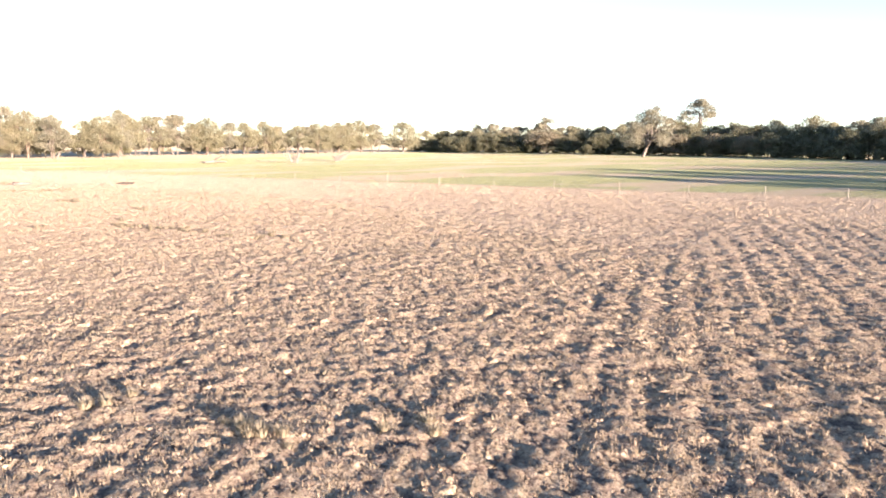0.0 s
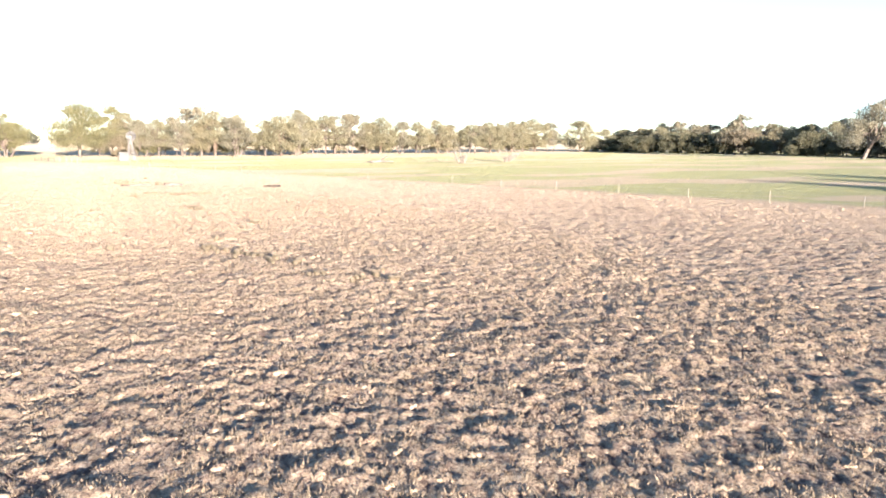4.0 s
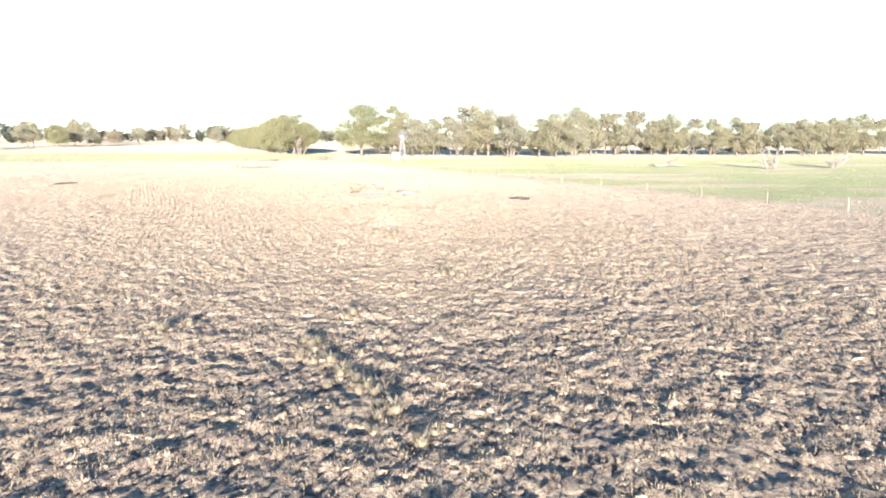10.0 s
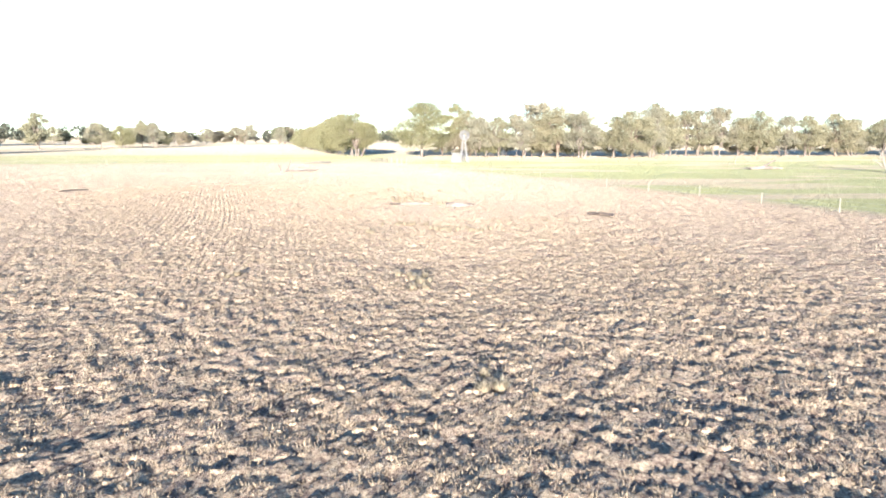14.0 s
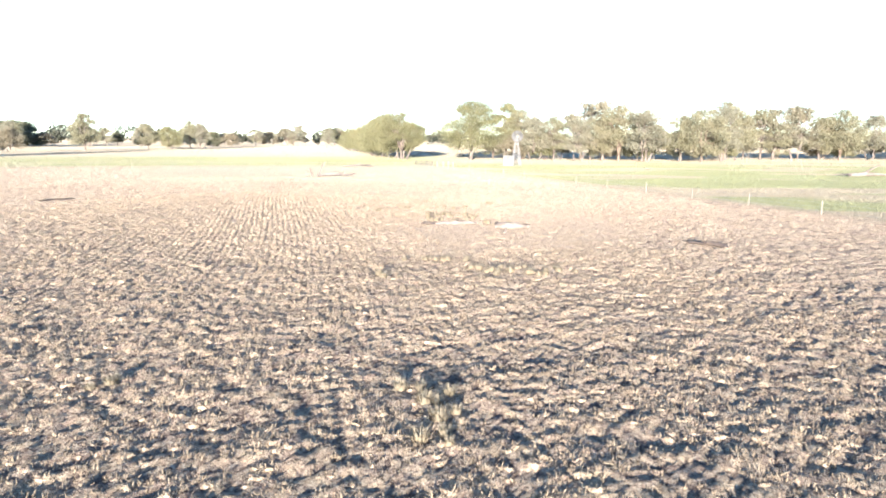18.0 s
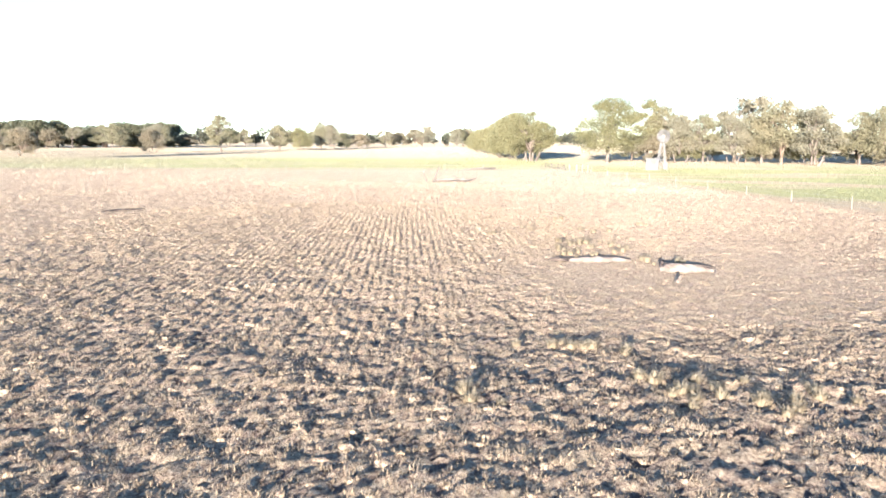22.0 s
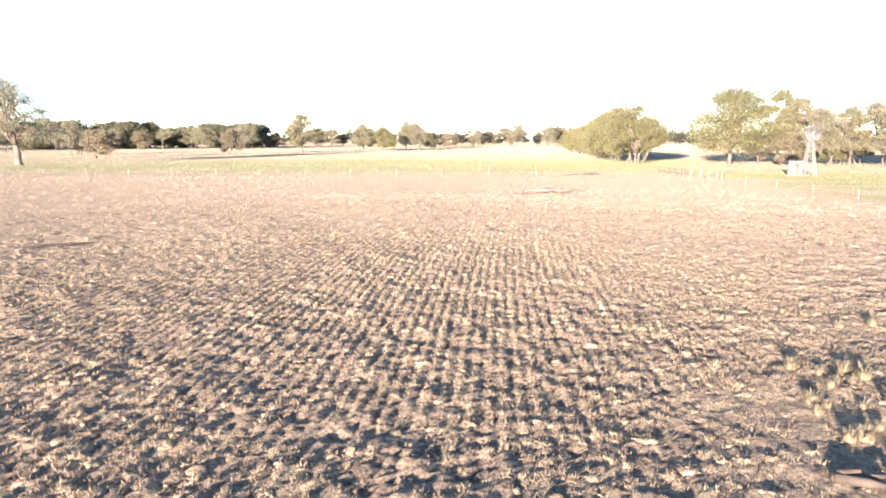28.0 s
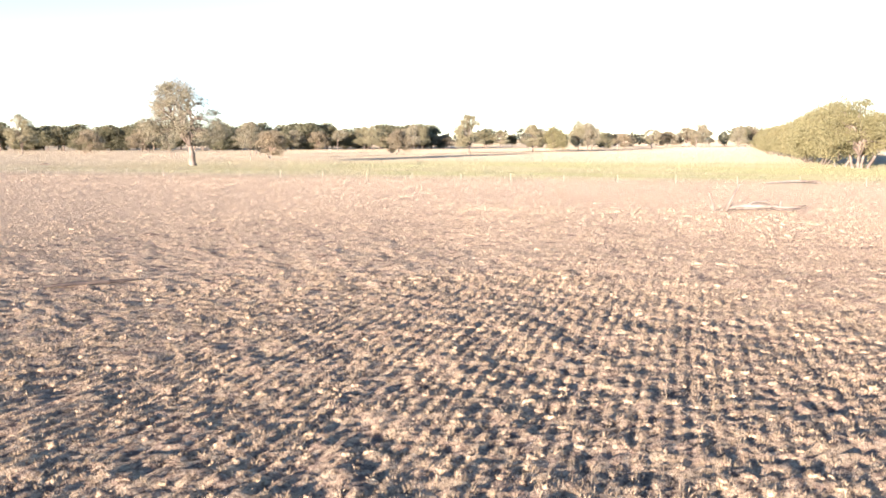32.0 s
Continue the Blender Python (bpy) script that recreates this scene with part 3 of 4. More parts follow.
def build_pasture_grass():
    """Short standing grass over the pasture outside the fences, sparser far off."""
    rng = np.random.default_rng(19)
    n = 170000
    d = 55 + 445 * rng.random(n) ** 1.7
    a = np.radians(rng.uniform(-82, 82, n))
    x, y = 10 + d * np.sin(a), 55 + d * np.cos(a)
    out = np.maximum(fence_side(x, y, F1A, F1B), fence_side(x, y, F2A, F2B))
    keep = out > rng.uniform(0.0, 3.0, n)
    x, y, d = x[keep], y[keep], d[keep]
    blades = 2
    m = len(x) * blades
    base = np.repeat(np.stack([x, y, np.full(len(x), -0.03)], 1), blades, 0)
    base[:, :2] += rng.normal(size=(m, 2)) * 0.5
    high = rng.uniform(0.04, 0.07, m) * np.repeat(1 + d / 700, blades)
    ang = rng.normal(size=m) * 0.55
    w = rng.uniform(0.06, 0.17, m) * np.repeat(0.35 + d / 200, blades)
    side = np.stack([np.cos(ang), np.sin(ang), np.zeros(m)], 1) * w[:, None]
    tip = base + side * rng.uniform(-0.6, 0.6, (m, 1)) + np.stack([rng.normal(size=m) * 0.05, rng.normal(size=m) * 0.05, high], 1)
    verts = np.stack([base - side, base + side, tip], 1).reshape(-1, 3)
    ob = mesh_object("pasture_grass", verts, np.arange(m * 3).reshape(-1, 3), PASTURE_GRASS)
    tagged(ob, "short green and dry pasture grass beyond the fences", "grass", kind="stuff")


build_pasture_grass()


# ---- trees ----
# the lone spreading gum west of the paddock
put_tree(tree(11, 21.0, 11.4, 0.24, 66, 30000, 0.19, LEAF_GREY, BARK_PALE, 0.75, lean=(-0.25, -0.35), flat=0.62, skew=(-0.17, -0.24), clump_r=0.165, limbs_seen=16), -145, 216, 0, "tall lone gum tree with pale forked trunk standing in dry pasture")
# the bright gum by the windmill and its taller neighbour
put_tree(tree(21, 18.2, 10.8, 0.15, 48, 32000, 0.20, LEAF_BRIGHT, BARK_PALE, 0.5, flat=0.85, clump_r=0.24, limbs_seen=8), 8, 272, 40, "bright olive gum tree with forked white trunk beside the windmill", "grove by the windmill")
put_tree(tree(22, 17.4, 5.6, 0.16, 28, 12000, 0.25, LEAF_BRIGHT, BARK_PALE, 0.4, flat=1.1, clump_r=0.26), 18, 284, 0, "tall narrow olive gum tree behind the windmill", "grove by the windmill")
# forms that the groves and woods are made of: height 14 each
GUM_A = tree(31, 14.0, 7.4, 0.15, 40, 12500, 0.205, LEAF_OLIVE, BARK_PALE, 0.32, clump_r=0.2)
GUM_B = tree(32, 14.0, 6.4, 0.2, 36, 11500, 0.20, LEAF_GREY, BARK_PALE, 0.28, clump_r=0.21, stems=2)
GUM_C = tree(33, 14.0, 8.0, 0.12, 44, 13500, 0.21, LEAF_OLIVE, BARK_BROWN, 0.34, clump_r=0.2, flat=0.7)
GUM_OPEN = tree(34, 14.0, 7.0, 0.42, 17, 4500, 0.30, LEAF_GREY, BARK_PALE, 0.3, clump_r=0.2, flat=0.6, skew=(0.5, 0.1))
DARK_A = tree(41, 14.0, 7.2, 0.0, 38, 6200, 0.42, LEAF_DARK, BARK_BROWN, 0.34, clump_r=0.27)
DARK_B = tree(42, 14.0, 6.6, 0.24, 34, 5600, 0.42, LEAF_DARK, BARK_BROWN, 0.32, clump_r=0.27)
BUSH = tree(51, 14.0, 8.4, 0.1, 30, 8000, 0.36, LEAF_BROWN, BARK_BROWN, 0.4, clump_r=0.26, flat=0.9, stems=3)
ROUND = tree(52, 14.0, 8.6, 0.1, 44, 14000, 0.26, LEAF_BRIGHT, BARK_PALE, 0.3, clump_r=0.22, flat=0.72, stems=3)
FORMS = {"a": GUM_A, "b": GUM_B, "c": GUM_C, "o": GUM_OPEN, "d": DARK_A, "e": DARK_B, "u": BUSH, "r": ROUND}
WORDS = {
    "a": "olive gum tree with pale trunk", "b": "grey-green gum tree with twin pale trunks", "c": "broad olive gum tree with brown trunk", "o": "open leaning gum tree with sparse crown",
    "d": "dark green dense tree", "e": "dark green tree with bare brown trunk", "u": "low rounded brownish bush tree", "r": "dense rounded bright olive tree",
}
first_use = set()


def plant(form, x, y, height, wide, where, group):
    turn = (x * 37 + y * 61) % 360
    label = WORDS[form] + " " + where
    if form not in first_use:
        first_use.add(form)
        k = height * 1.1 / 14.0
        ob = FORMS[form]
        ob.matrix_basis = pose(x, y, 0, 0, 0, turn)
        ob.scale = (k * wide, k * wide, k)
        return tagged(ob, label, "tree", group)
    ob = FORMS[form].copy()
    scene.collection.objects.link(ob)
    for child in FORMS[form].children:
        c = child.copy()
        scene.collection.objects.link(c)
        c.parent = ob
    k = height * 1.1 / 14.0
    ob.matrix_basis = pose(x, y, 0, 0, 0, turn) @ Matrix.Diagonal((k * wide, k * wide, k, 1))
    return tagged(ob, label, "tree", group)


GROVE = [
    ("c", 23, 281, 14, 0.8), ("b", 26, 273, 11.5, 0.9), ("a", 32, 276, 11.8, 0.95), ("b", 38, 268, 11.0, 0.85), ("o", 41, 288, 17.0, 1.1),
    ("a", 46, 276, 12, 1.0), ("c", 50, 272, 14.8, 0.9), ("b", 55, 263, 12.8, 1.0), ("a", 58, 274, 13.6, 0.8),
    ("a", 67, 271, 12.0, 0.9), ("c", 72, 268, 13.5, 1.0), ("b", 80, 274, 14.5, 0.8), ("a", 83, 285, 16.3, 0.9), ("b", 90, 292, 12.7, 1.0),
]
for form, x, y, h, w in GROVE:
    plant(form, x, y, h, w * 1.15, "in the grove", "grove by the windmill")
UNDER = [
    (14, 288, 7.0), (20, 276, 6.2), (29, 283, 8.0), (35, 284, 7.4), (43, 281, 7.8), (48, 284, 8.4), (57, 281, 8.0), (62, 284, 7.2), (69, 281, 8.2), (77, 282, 7.6), (86, 294, 8.6), (94, 303, 8.0),
    (106, 306, 8.4), (119, 308, 8.0), (128, 309, 8.6), (137, 311, 7.8), (146, 311, 8.4), (156, 313, 8.0), (165, 316, 8.6), (187, 320, 8.4), (197, 328, 8.0), (208, 336, 9.0), (218, 340, 8.6), (230, 346, 9.0),
]
for i, (x, y, h) in enumerate(UNDER):
    plant("curb"[i % 4], x, y, h, 1.15, "among the taller trees", "young trees in the grove")
BELT = [
    ("a", 97, 296, 14.7, 0.9), ("o", 103, 302, 15.5, 1.0), ("b", 109, 297, 16.0, 0.8), ("a", 116, 300, 12.5, 0.9), ("c", 122, 299, 14.7, 0.9),
    ("b", 133, 301, 13.5, 0.9), ("a", 140, 302, 13.2, 0.9), ("c", 151, 303, 14.2, 0.9), ("b", 160, 308, 12.5, 0.9), ("a", 169, 306, 12.4, 1.0),
    ("o", 175, 312, 13.0, 0.9), ("c", 181, 308, 13.7, 0.9), ("a", 192, 318, 13.2, 0.9), ("c", 201, 321, 14.7, 0.9), ("a", 212, 328, 15.0, 0.9),
    ("c", 224, 335, 16.6, 0.9), ("b", 235, 337, 15.2, 0.8),
]
for form, x, y, h, w in BELT:
    plant(form, x, y, h, w * 1.25, "in the belt", "tree belt along the pasture")
# the windbreak row running away to the north
put_tree(tree(61, 14.0, 8.4, 0.2, 48, 24000, 0.19, LEAF_BRIGHT, BARK_PALE, 0.5, flat=0.72, stems=4, clump_r=0.2, limbs_seen=10), -13, 277, 0, "broad bright olive tree with several white leaning trunks", "windbreak row")
WINDBREAK = [(-17.5, 283.5, 13.2, 0.9), (-23, 297, 12.6, 0.85), (-26, 308, 12.0, 0.85), (-30, 320, 11.2, 0.9), (-33, 333, 10.6, 0.9), (-38, 348, 10.2, 0.9), (-43, 364, 10.2, 0.95), (-48, 382, 9.9, 1.0), (-55, 403, 9.8, 1.0), (-62, 430, 9.8, 1.0), (-70, 458, 9.6, 1.1)]
for x, y, h, w in WINDBREAK:
    plant("r", x, y, h, w, "in the windbreak row", "windbreak row")
# big pale gum before the dark wood, and the tall open crown behind it
put_tree(tree(71, 21.0, 13.0, 0.2, 40, 11000, 0.36, LEAF_GREY, BARK_PALE, 0.7, lean=(0.5, -1.5), flat=0.75, skew=(0.1, -0.2), clump_r=0.17, limbs_seen=8), 256, 175, 0, "big pale gum tree with leaning limb before the dark wood")
put_tree(tree(72, 26.0, 11.5, 0.58, 18, 5200, 0.40, LEAF_GREY, BARK_PALE, 0.5, flat=0.6, clump_r=0.19), 315, 184, 0, "tall open gum crown rising over the dark wood")
put_tree(tree(73, 19.7, 8.0, 0.5, 12, 2600, 0.5, LEAF_GREY, BARK_PALE, 0.5, flat=0.6, clump_r=0.24), 302, 268, 0, "flat-topped gum tree rising over the dark wood")
put_tree(tree(74, 18.0, 11.0, 0.1, 34, 9000, 0.38, LEAF_OLIVE, BARK_BROWN, 0.55, clump_r=0.24), 250, 330, 0, "big olive tree at the end of the dark wood")
# the dark wood east of the pasture, a belt of several rows
wood = random.Random(5)
for k in range(50):
    f = k / 49
    y = 336 - 400 * f
    x = (262 + 34 * math.sin(math.pi * min(1, f * 1.25)) - 14 * f) if f < 0.8 else 270 - (f - 0.8) * 60
    for row in range(3):
        form = wood.choice(("ddudd", "dacdbcea", "caobacdb")[row])
        h = (wood.uniform(7.0, 10.5), wood.uniform(11.0, 14.5), wood.uniform(12.0, 16.0))[row]
        plant(form, x + row * 11 + wood.uniform(-4, 4), y + wood.uniform(-5, 5), h, wood.uniform(0.95, 1.3) * (1.25 if row == 0 else 1.0), "in the wood", "dark wood")
# trees south of the pasture, whose long shadows cross it
for x, y, h in [(104, -42, 14), (118, -30, 13), (131, -36, 15), (150, -28, 13), (158, -48, 15), (176, -30, 14), (190, -44, 15), (206, -26, 13), (222, -40, 15), (238, -30, 14)]:
    plant("c" if x % 4 else "a", x, y, h, 1.0, "south of the pasture", "southern trees")
# scattered trees and bushes west and north
SCATTERED = [
    ("b", -230, 265, 10.0, 0.7), ("b", -219, 293, 12.5, 0.8), ("u", -179, 269, 8.1, 1.0), ("u", -228, 305, 7.7, 0.7), ("u", -320, 283, 9.9, 1.0),
    ("u", -176, 330, 8.8, 0.9), ("a", -160, 408, 11.6, 1.0), ("r", -151, 412, 11.2, 0.9), ("b", -143, 431, 13.1, 0.9), ("d", -181, 536, 9.8, 0.9),
    ("u", -169, 539, 8.6, 1.2), ("a", -357, 270, 17.4, 0.8), ("a", -275, 425, 13.0, 0.8), ("b", -253, 436, 13.7, 0.9), ("b", -182, 446, 13.1, 0.9),
    ("c", -160, 456, 14.5, 0.7), ("o", -167, 581, 11.9, 1.0), ("o", -142, 594, 14.9, 1.1), ("b", -89, 490, 11.4, 0.9),
]
for form, x, y, h, w in SCATTERED:
    plant(form, x, y, h, w, "in dry pasture", "scattered trees")
# the mixed belt behind them, from the western wood towards the windbreak
mixed = random.Random(23)
LINE = [(-385, 338), (-330, 405), (-285, 455), (-262, 515), (-235, 575), (-170, 625), (-105, 660)]
for (ax, ay), (bx, by) in zip(LINE, LINE[1:]):
    for k in range(6):
        f = (k + mixed.uniform(0.1, 0.9)) / 6
        plant(mixed.choice("abcbudeaou"), ax + (bx - ax) * f + mixed.uniform(-9, 9), ay + (by - ay) * f + mixed.uniform(-9, 9), mixed.uniform(8.5, 13.5), mixed.uniform(0.95, 1.3), "in the mixed belt", "mixed tree belt")
put_tree(tree(81, 16.8, 7.4, 0.13, 34, 9000, 0.30, LEAF_OLIVE, BARK_PALE, 0.5, flat=0.85, clump_r=0.22, limbs_seen=8), -166, 364, 0, "tall gum tree with sparse dead top in dry pasture", "scattered trees")
# the darker wood far to the west
west = random.Random(8)
for k in range(66):
    f = k / 65
    back = (k % 2) * 14
    x, y = -470 + 190 * f + west.uniform(-4, 4) - back, 300 + 190 * f + west.uniform(-6, 6) + back
    plant(west.choice("eededdee"), x, y, west.uniform(9.5, 17.0), west.uniform(1.1, 1.4), "in the wood", "western wood")


def far_woods():
    """The low wooded skyline all round, as one mass of leaf clumps."""
    rng = np.random.default_rng(3)
    pts, sizes = [], []
    for k in range(620):
        a = radians(rng.uniform(-80, 80))
        d = rng.uniform(640, 1050)
        h = rng.uniform(10, 17) * (0.8 + 0.4 * math.sin(a * 9) ** 2)
        r = rng.uniform(5, 9)
        n = 110
        q = rng.normal(size=(n, 3))
        q /= np.linalg.norm(q, axis=1)[:, None]
        c = np.array([10 + d * math.sin(a), 60 + d * math.cos(a), h * 0.55])
        pts.append(c + q * rng.uniform(0.4, 1, (n, 1)) * np.array([r, r, h * 0.5]))
        sizes.append(rng.uniform(0.9, 2.0, n))
    v, f = leaves(np.concatenate(pts), np.concatenate(sizes), rng)
    v[:, 2] = np.maximum(v[:, 2], 0.05)
    tagged(mesh_object("far_woods", v, f, LEAF_FAR), "low grey-green woods along the horizon", "woods", kind="stuff")


far_woods()


# ---- fences ----
def post_bm(height, radius):
    bm = bmesh.new()
    bmesh.ops.create_cone(bm, cap_ends=True, segments=8, radius1=radius, radius2=radius * 0.92, depth=height + 0.2)
    bmesh.ops.translate(bm, verts=bm.verts, vec=(0, 0, (height - 0.2) / 2))
    top = [f for f in bm.faces if f.normal.z > 0.9]
    bmesh.ops.inset_region(bm, faces=top, thickness=radius * 0.25, depth=radius * 0.15)
    return bm


def fence(a, b, spacing, height, label):
    root = tagged(new("fence"), label, "fence", kind="")
    root.matrix_basis = pose(a[0], a[1], 0)
    d = Vector((b[0] - a[0], b[1] - a[1], 0))
    n = round(d.length / spacing)
    rng = random.Random(4)
    first = None
    for i in range(n + 1):
        p = d * (i / n)
        if first is None:
            first = part("post", post_bm(height, 0.042), POST_WOOD, root)
            ob = first
        else:
            ob = new("post", first.data)
            ob.parent = root
        ob.matrix_basis = pose(p.x + rng.uniform(-0.1, 0.1), p.y, 0, rng.uniform(-3, 3), rng.uniform(-3, 3), rng.uniform(0, 360)) @ Matrix.Diagonal((1, 1, rng.uniform(0.92, 1.06), 1))
    for z in (0.3, 0.6, 0.95):
        v, f = tube([Vector((d.x * i / n, d.y * i / n, z)) for i in range(n + 1)], [0.006] * (n + 1), 4)
        mesh_object("wire", v, f, WIRE, root)
    return root


fence(F1A, F1B, 8.5, 1.1, "post and wire fence of pale posts beside pasture")
fence(F2A, F2B, 7.4, 1.1, "post and wire fence of pale posts across dry pasture")


# ---- things in the paddock and pasture ----
def log(trunk, branches=(), name="fallen_log", label="", seed=1, mat=None, branch_mat=None):
    """A fallen trunk with its limbs: each limb is a path and its radii."""
    rng = random.Random(seed)
    root = new(name)
    path, radii = [], []
    for i in range(len(trunk[0]) - 1):
        for k in range(4 if len(trunk[0]) > 3 else 2):
            g = k / (4 if len(trunk[0]) > 3 else 2)
            p = Vector(trunk[0][i]).lerp(Vector(trunk[0][i + 1]), g)
            r = trunk[1][i] + (trunk[1][i + 1] - trunk[1][i]) * g
            path.append(p + Vector((0, rng.uniform(-0.12, 0.12) * r, rng.uniform(-0.15, 0.1) * r)))
            radii.append(r * rng.uniform(0.86, 1.1))
    v, f = tube(path + [Vector(trunk[0][-1])], radii + [trunk[1][-1]], 11, rng, 0.11)
    mesh_object("trunk", v, f, mat or LOG_WOOD, root)
    for path, radii in branches:
        v, f = tube(path, radii, 7, rng, 0.14)
        mesh_object("branch", v, f, branch_mat or mat or DEAD_WOOD, root, smooth=True)
    return tagged(root, label, "log")


log(([(13.85, 112.50, 0.08), (14.45, 112.70, 0.12), (15.25, 112.90, 0.13), (16.05, 113.20, 0.11), (16.75, 113.40, 0.06)], [0.09, 0.15, 0.17, 0.13, 0.06]),
    [([(14.35, 113.00, 0.12), (15.25, 113.20, 0.18), (15.95, 113.50, 0.18), (16.75, 113.70, 0.08)], [0.04, 0.06, 0.05, 0.02]), ([(14.95, 113.10, 0.15), (15.25, 113.40, 0.26)], [0.04, 0.02])], label="bleached fallen log in dry grass with dark limb along it", seed=2, branch_mat=CHAR_WOOD)
log(([(12.95, 112.50, 0.0), (13.10, 112.50, 0.14), (13.35, 112.60, 0.2)], [0.13, 0.1, 0.04]), [([(13.15, 112.50, 0.1), (13.65, 112.60, 0.15), (13.95, 112.70, 0.2)], [0.07, 0.05, 0.02]), ([(12.95, 112.40, 0.1), (13.45, 112.30, 0.14), (13.85, 112.40, 0.08)], [0.1, 0.08, 0.03])],
    name="tree_stump", label="short dark broken stump beside the bleached log", seed=5, mat=CHAR_WOOD)
log(([(18.05, 111.05, 0.12), (18.45, 111.05, 0.20), (19.05, 111.15, 0.19), (19.75, 111.35, 0.16), (20.35, 111.55, 0.09)], [0.10, 0.22, 0.22, 0.17, 0.07]),
    [([(18.25, 111.45, 0.23), (18.5, 111.55, 0.27), (18.9, 111.65, 0.26), (19.5, 111.85, 0.22), (20.2, 112.1, 0.17)], [0.14, 0.11, 0.08, 0.07, 0.04]), ([(18.15, 111.25, 0.14), (18.10, 111.35, 0.26), (18.05, 111.45, 0.36)], [0.10, 0.08, 0.04]), ([(18.85, 111.3, 0.36), (19.7, 111.6, 0.30), (20.5, 111.8, 0.19)], [0.04, 0.045, 0.03]), ([(18.2, 111.75, 0.29), (18.1, 112.0, 0.32), (18.2, 112.2, 0.36)], [0.07, 0.05, 0.03])],
    label="thick bleached fallen log with dark upturned root end", seed=3, branch_mat=CHAR_WOOD)
log(([(18.70, 108.70, 0.0), (18.80, 108.70, 0.2), (18.85, 108.65, 0.34)], [0.12, 0.1, 0.04]), name="tree_stump", label="small grey stump near the fallen log", seed=9, mat=DEAD_WOOD)
log(([(29.4, 105.2, 0.12), (30.2, 104.5, 0.16), (31.1, 103.6, 0.14)], [0.07, 0.13, 0.16]), [([(30.2, 104.5, 0.18), (30.0, 103.8, 0.3), (29.7, 103.3, 0.4)], [0.06, 0.05, 0.02])],
    label="dark weathered branch lying on bare soil", seed=4, mat=CHAR_WOOD)
log(([(-24.5, 125.5, 0.1), (-24.0, 126.6, 0.12), (-23.3, 127.6, 0.12), (-22.9, 128.7, 0.08)], [0.05, 0.09, 0.08, 0.03]), label="thin dark branch lying on the clods", seed=6, mat=CHAR_WOOD)
log(([(-182.2, 197.8, 0.15), (-181.3, 198.3, 0.24), (-180.3, 198.8, 0.22), (-179.6, 199.4, 0.1)], [0.12, 0.2, 0.16, 0.06]), [([(-181.0, 198.4, 0.3), (-180.6, 198.2, 0.6), (-180.1, 198.3, 0.8)], [0.08, 0.06, 0.02])],
    label="dark weathered log lying in dry pasture", seed=7, mat=CHAR_WOOD)

# the fallen dead tree with two upright prongs
log(([(-10.9, 173.6, 0.25), (-9.9, 174.5, 0.34), (-8.6, 175.3, 0.34), (-7.4, 176.0, 0.3), (-6.2, 176.8, 0.2)], [0.16, 0.18, 0.17, 0.13, 0.06]),
    [
        ([(-11.7, 173.0, -0.1), (-11.8, 173.0, 0.5), (-12.1, 172.9, 1.4)], [0.14, 0.11, 0.06]),
        ([(-10.9, 173.6, -0.1), (-10.6, 173.8, 0.9), (-10.1, 174.1, 2.2)], [0.17, 0.13, 0.07]),
        ([(-9.8, 174.9, 0.3), (-9.2, 175.6, 0.7), (-8.4, 176.2, 0.75), (-8.0, 176.3, 0.4)], [0.05, 0.06, 0.05, 0.03]),
        ([(-7.3, 176.0, 0.3), (-7.25, 176.1, 0.6), (-7.3, 176.1, 0.85)], [0.09, 0.07, 0.03]),
        ([(-7.3, 175.8, 0.3), (-6.3, 176.0, 0.3), (-5.4, 176.6, 0.5)], [0.12, 0.09, 0.03]),
        ([(-7.8, 175.3, 0.25), (-7.0, 174.8, 0.2), (-6.2, 174.9, 0.15)], [0.12, 0.1, 0.04]),
        ([(-10.2, 173.9, 0.2), (-9.0, 173.9, 0.25), (-8.0, 174.3, 0.15)], [0.1, 0.08, 0.03]),
    ], name="fallen_tree", label="bleached fallen dead tree with two upright broken prongs", seed=12)
log(([(-16.6, 213.4, 0.1), (-14.6, 214.2, 0.3), (-13.2, 215.0, 0.42), (-11.6, 215.6, 0.3), (-10.4, 216.2, 0.15)], [0.06, 0.12, 0.16, 0.16, 0.08]),
    [([(-11.8, 215.4, 0.3), (-11.0, 215.2, 0.5), (-10.3, 215.3, 0.4)], [0.14, 0.1, 0.04])], label="long pale fallen log just beyond the fence", seed=14)


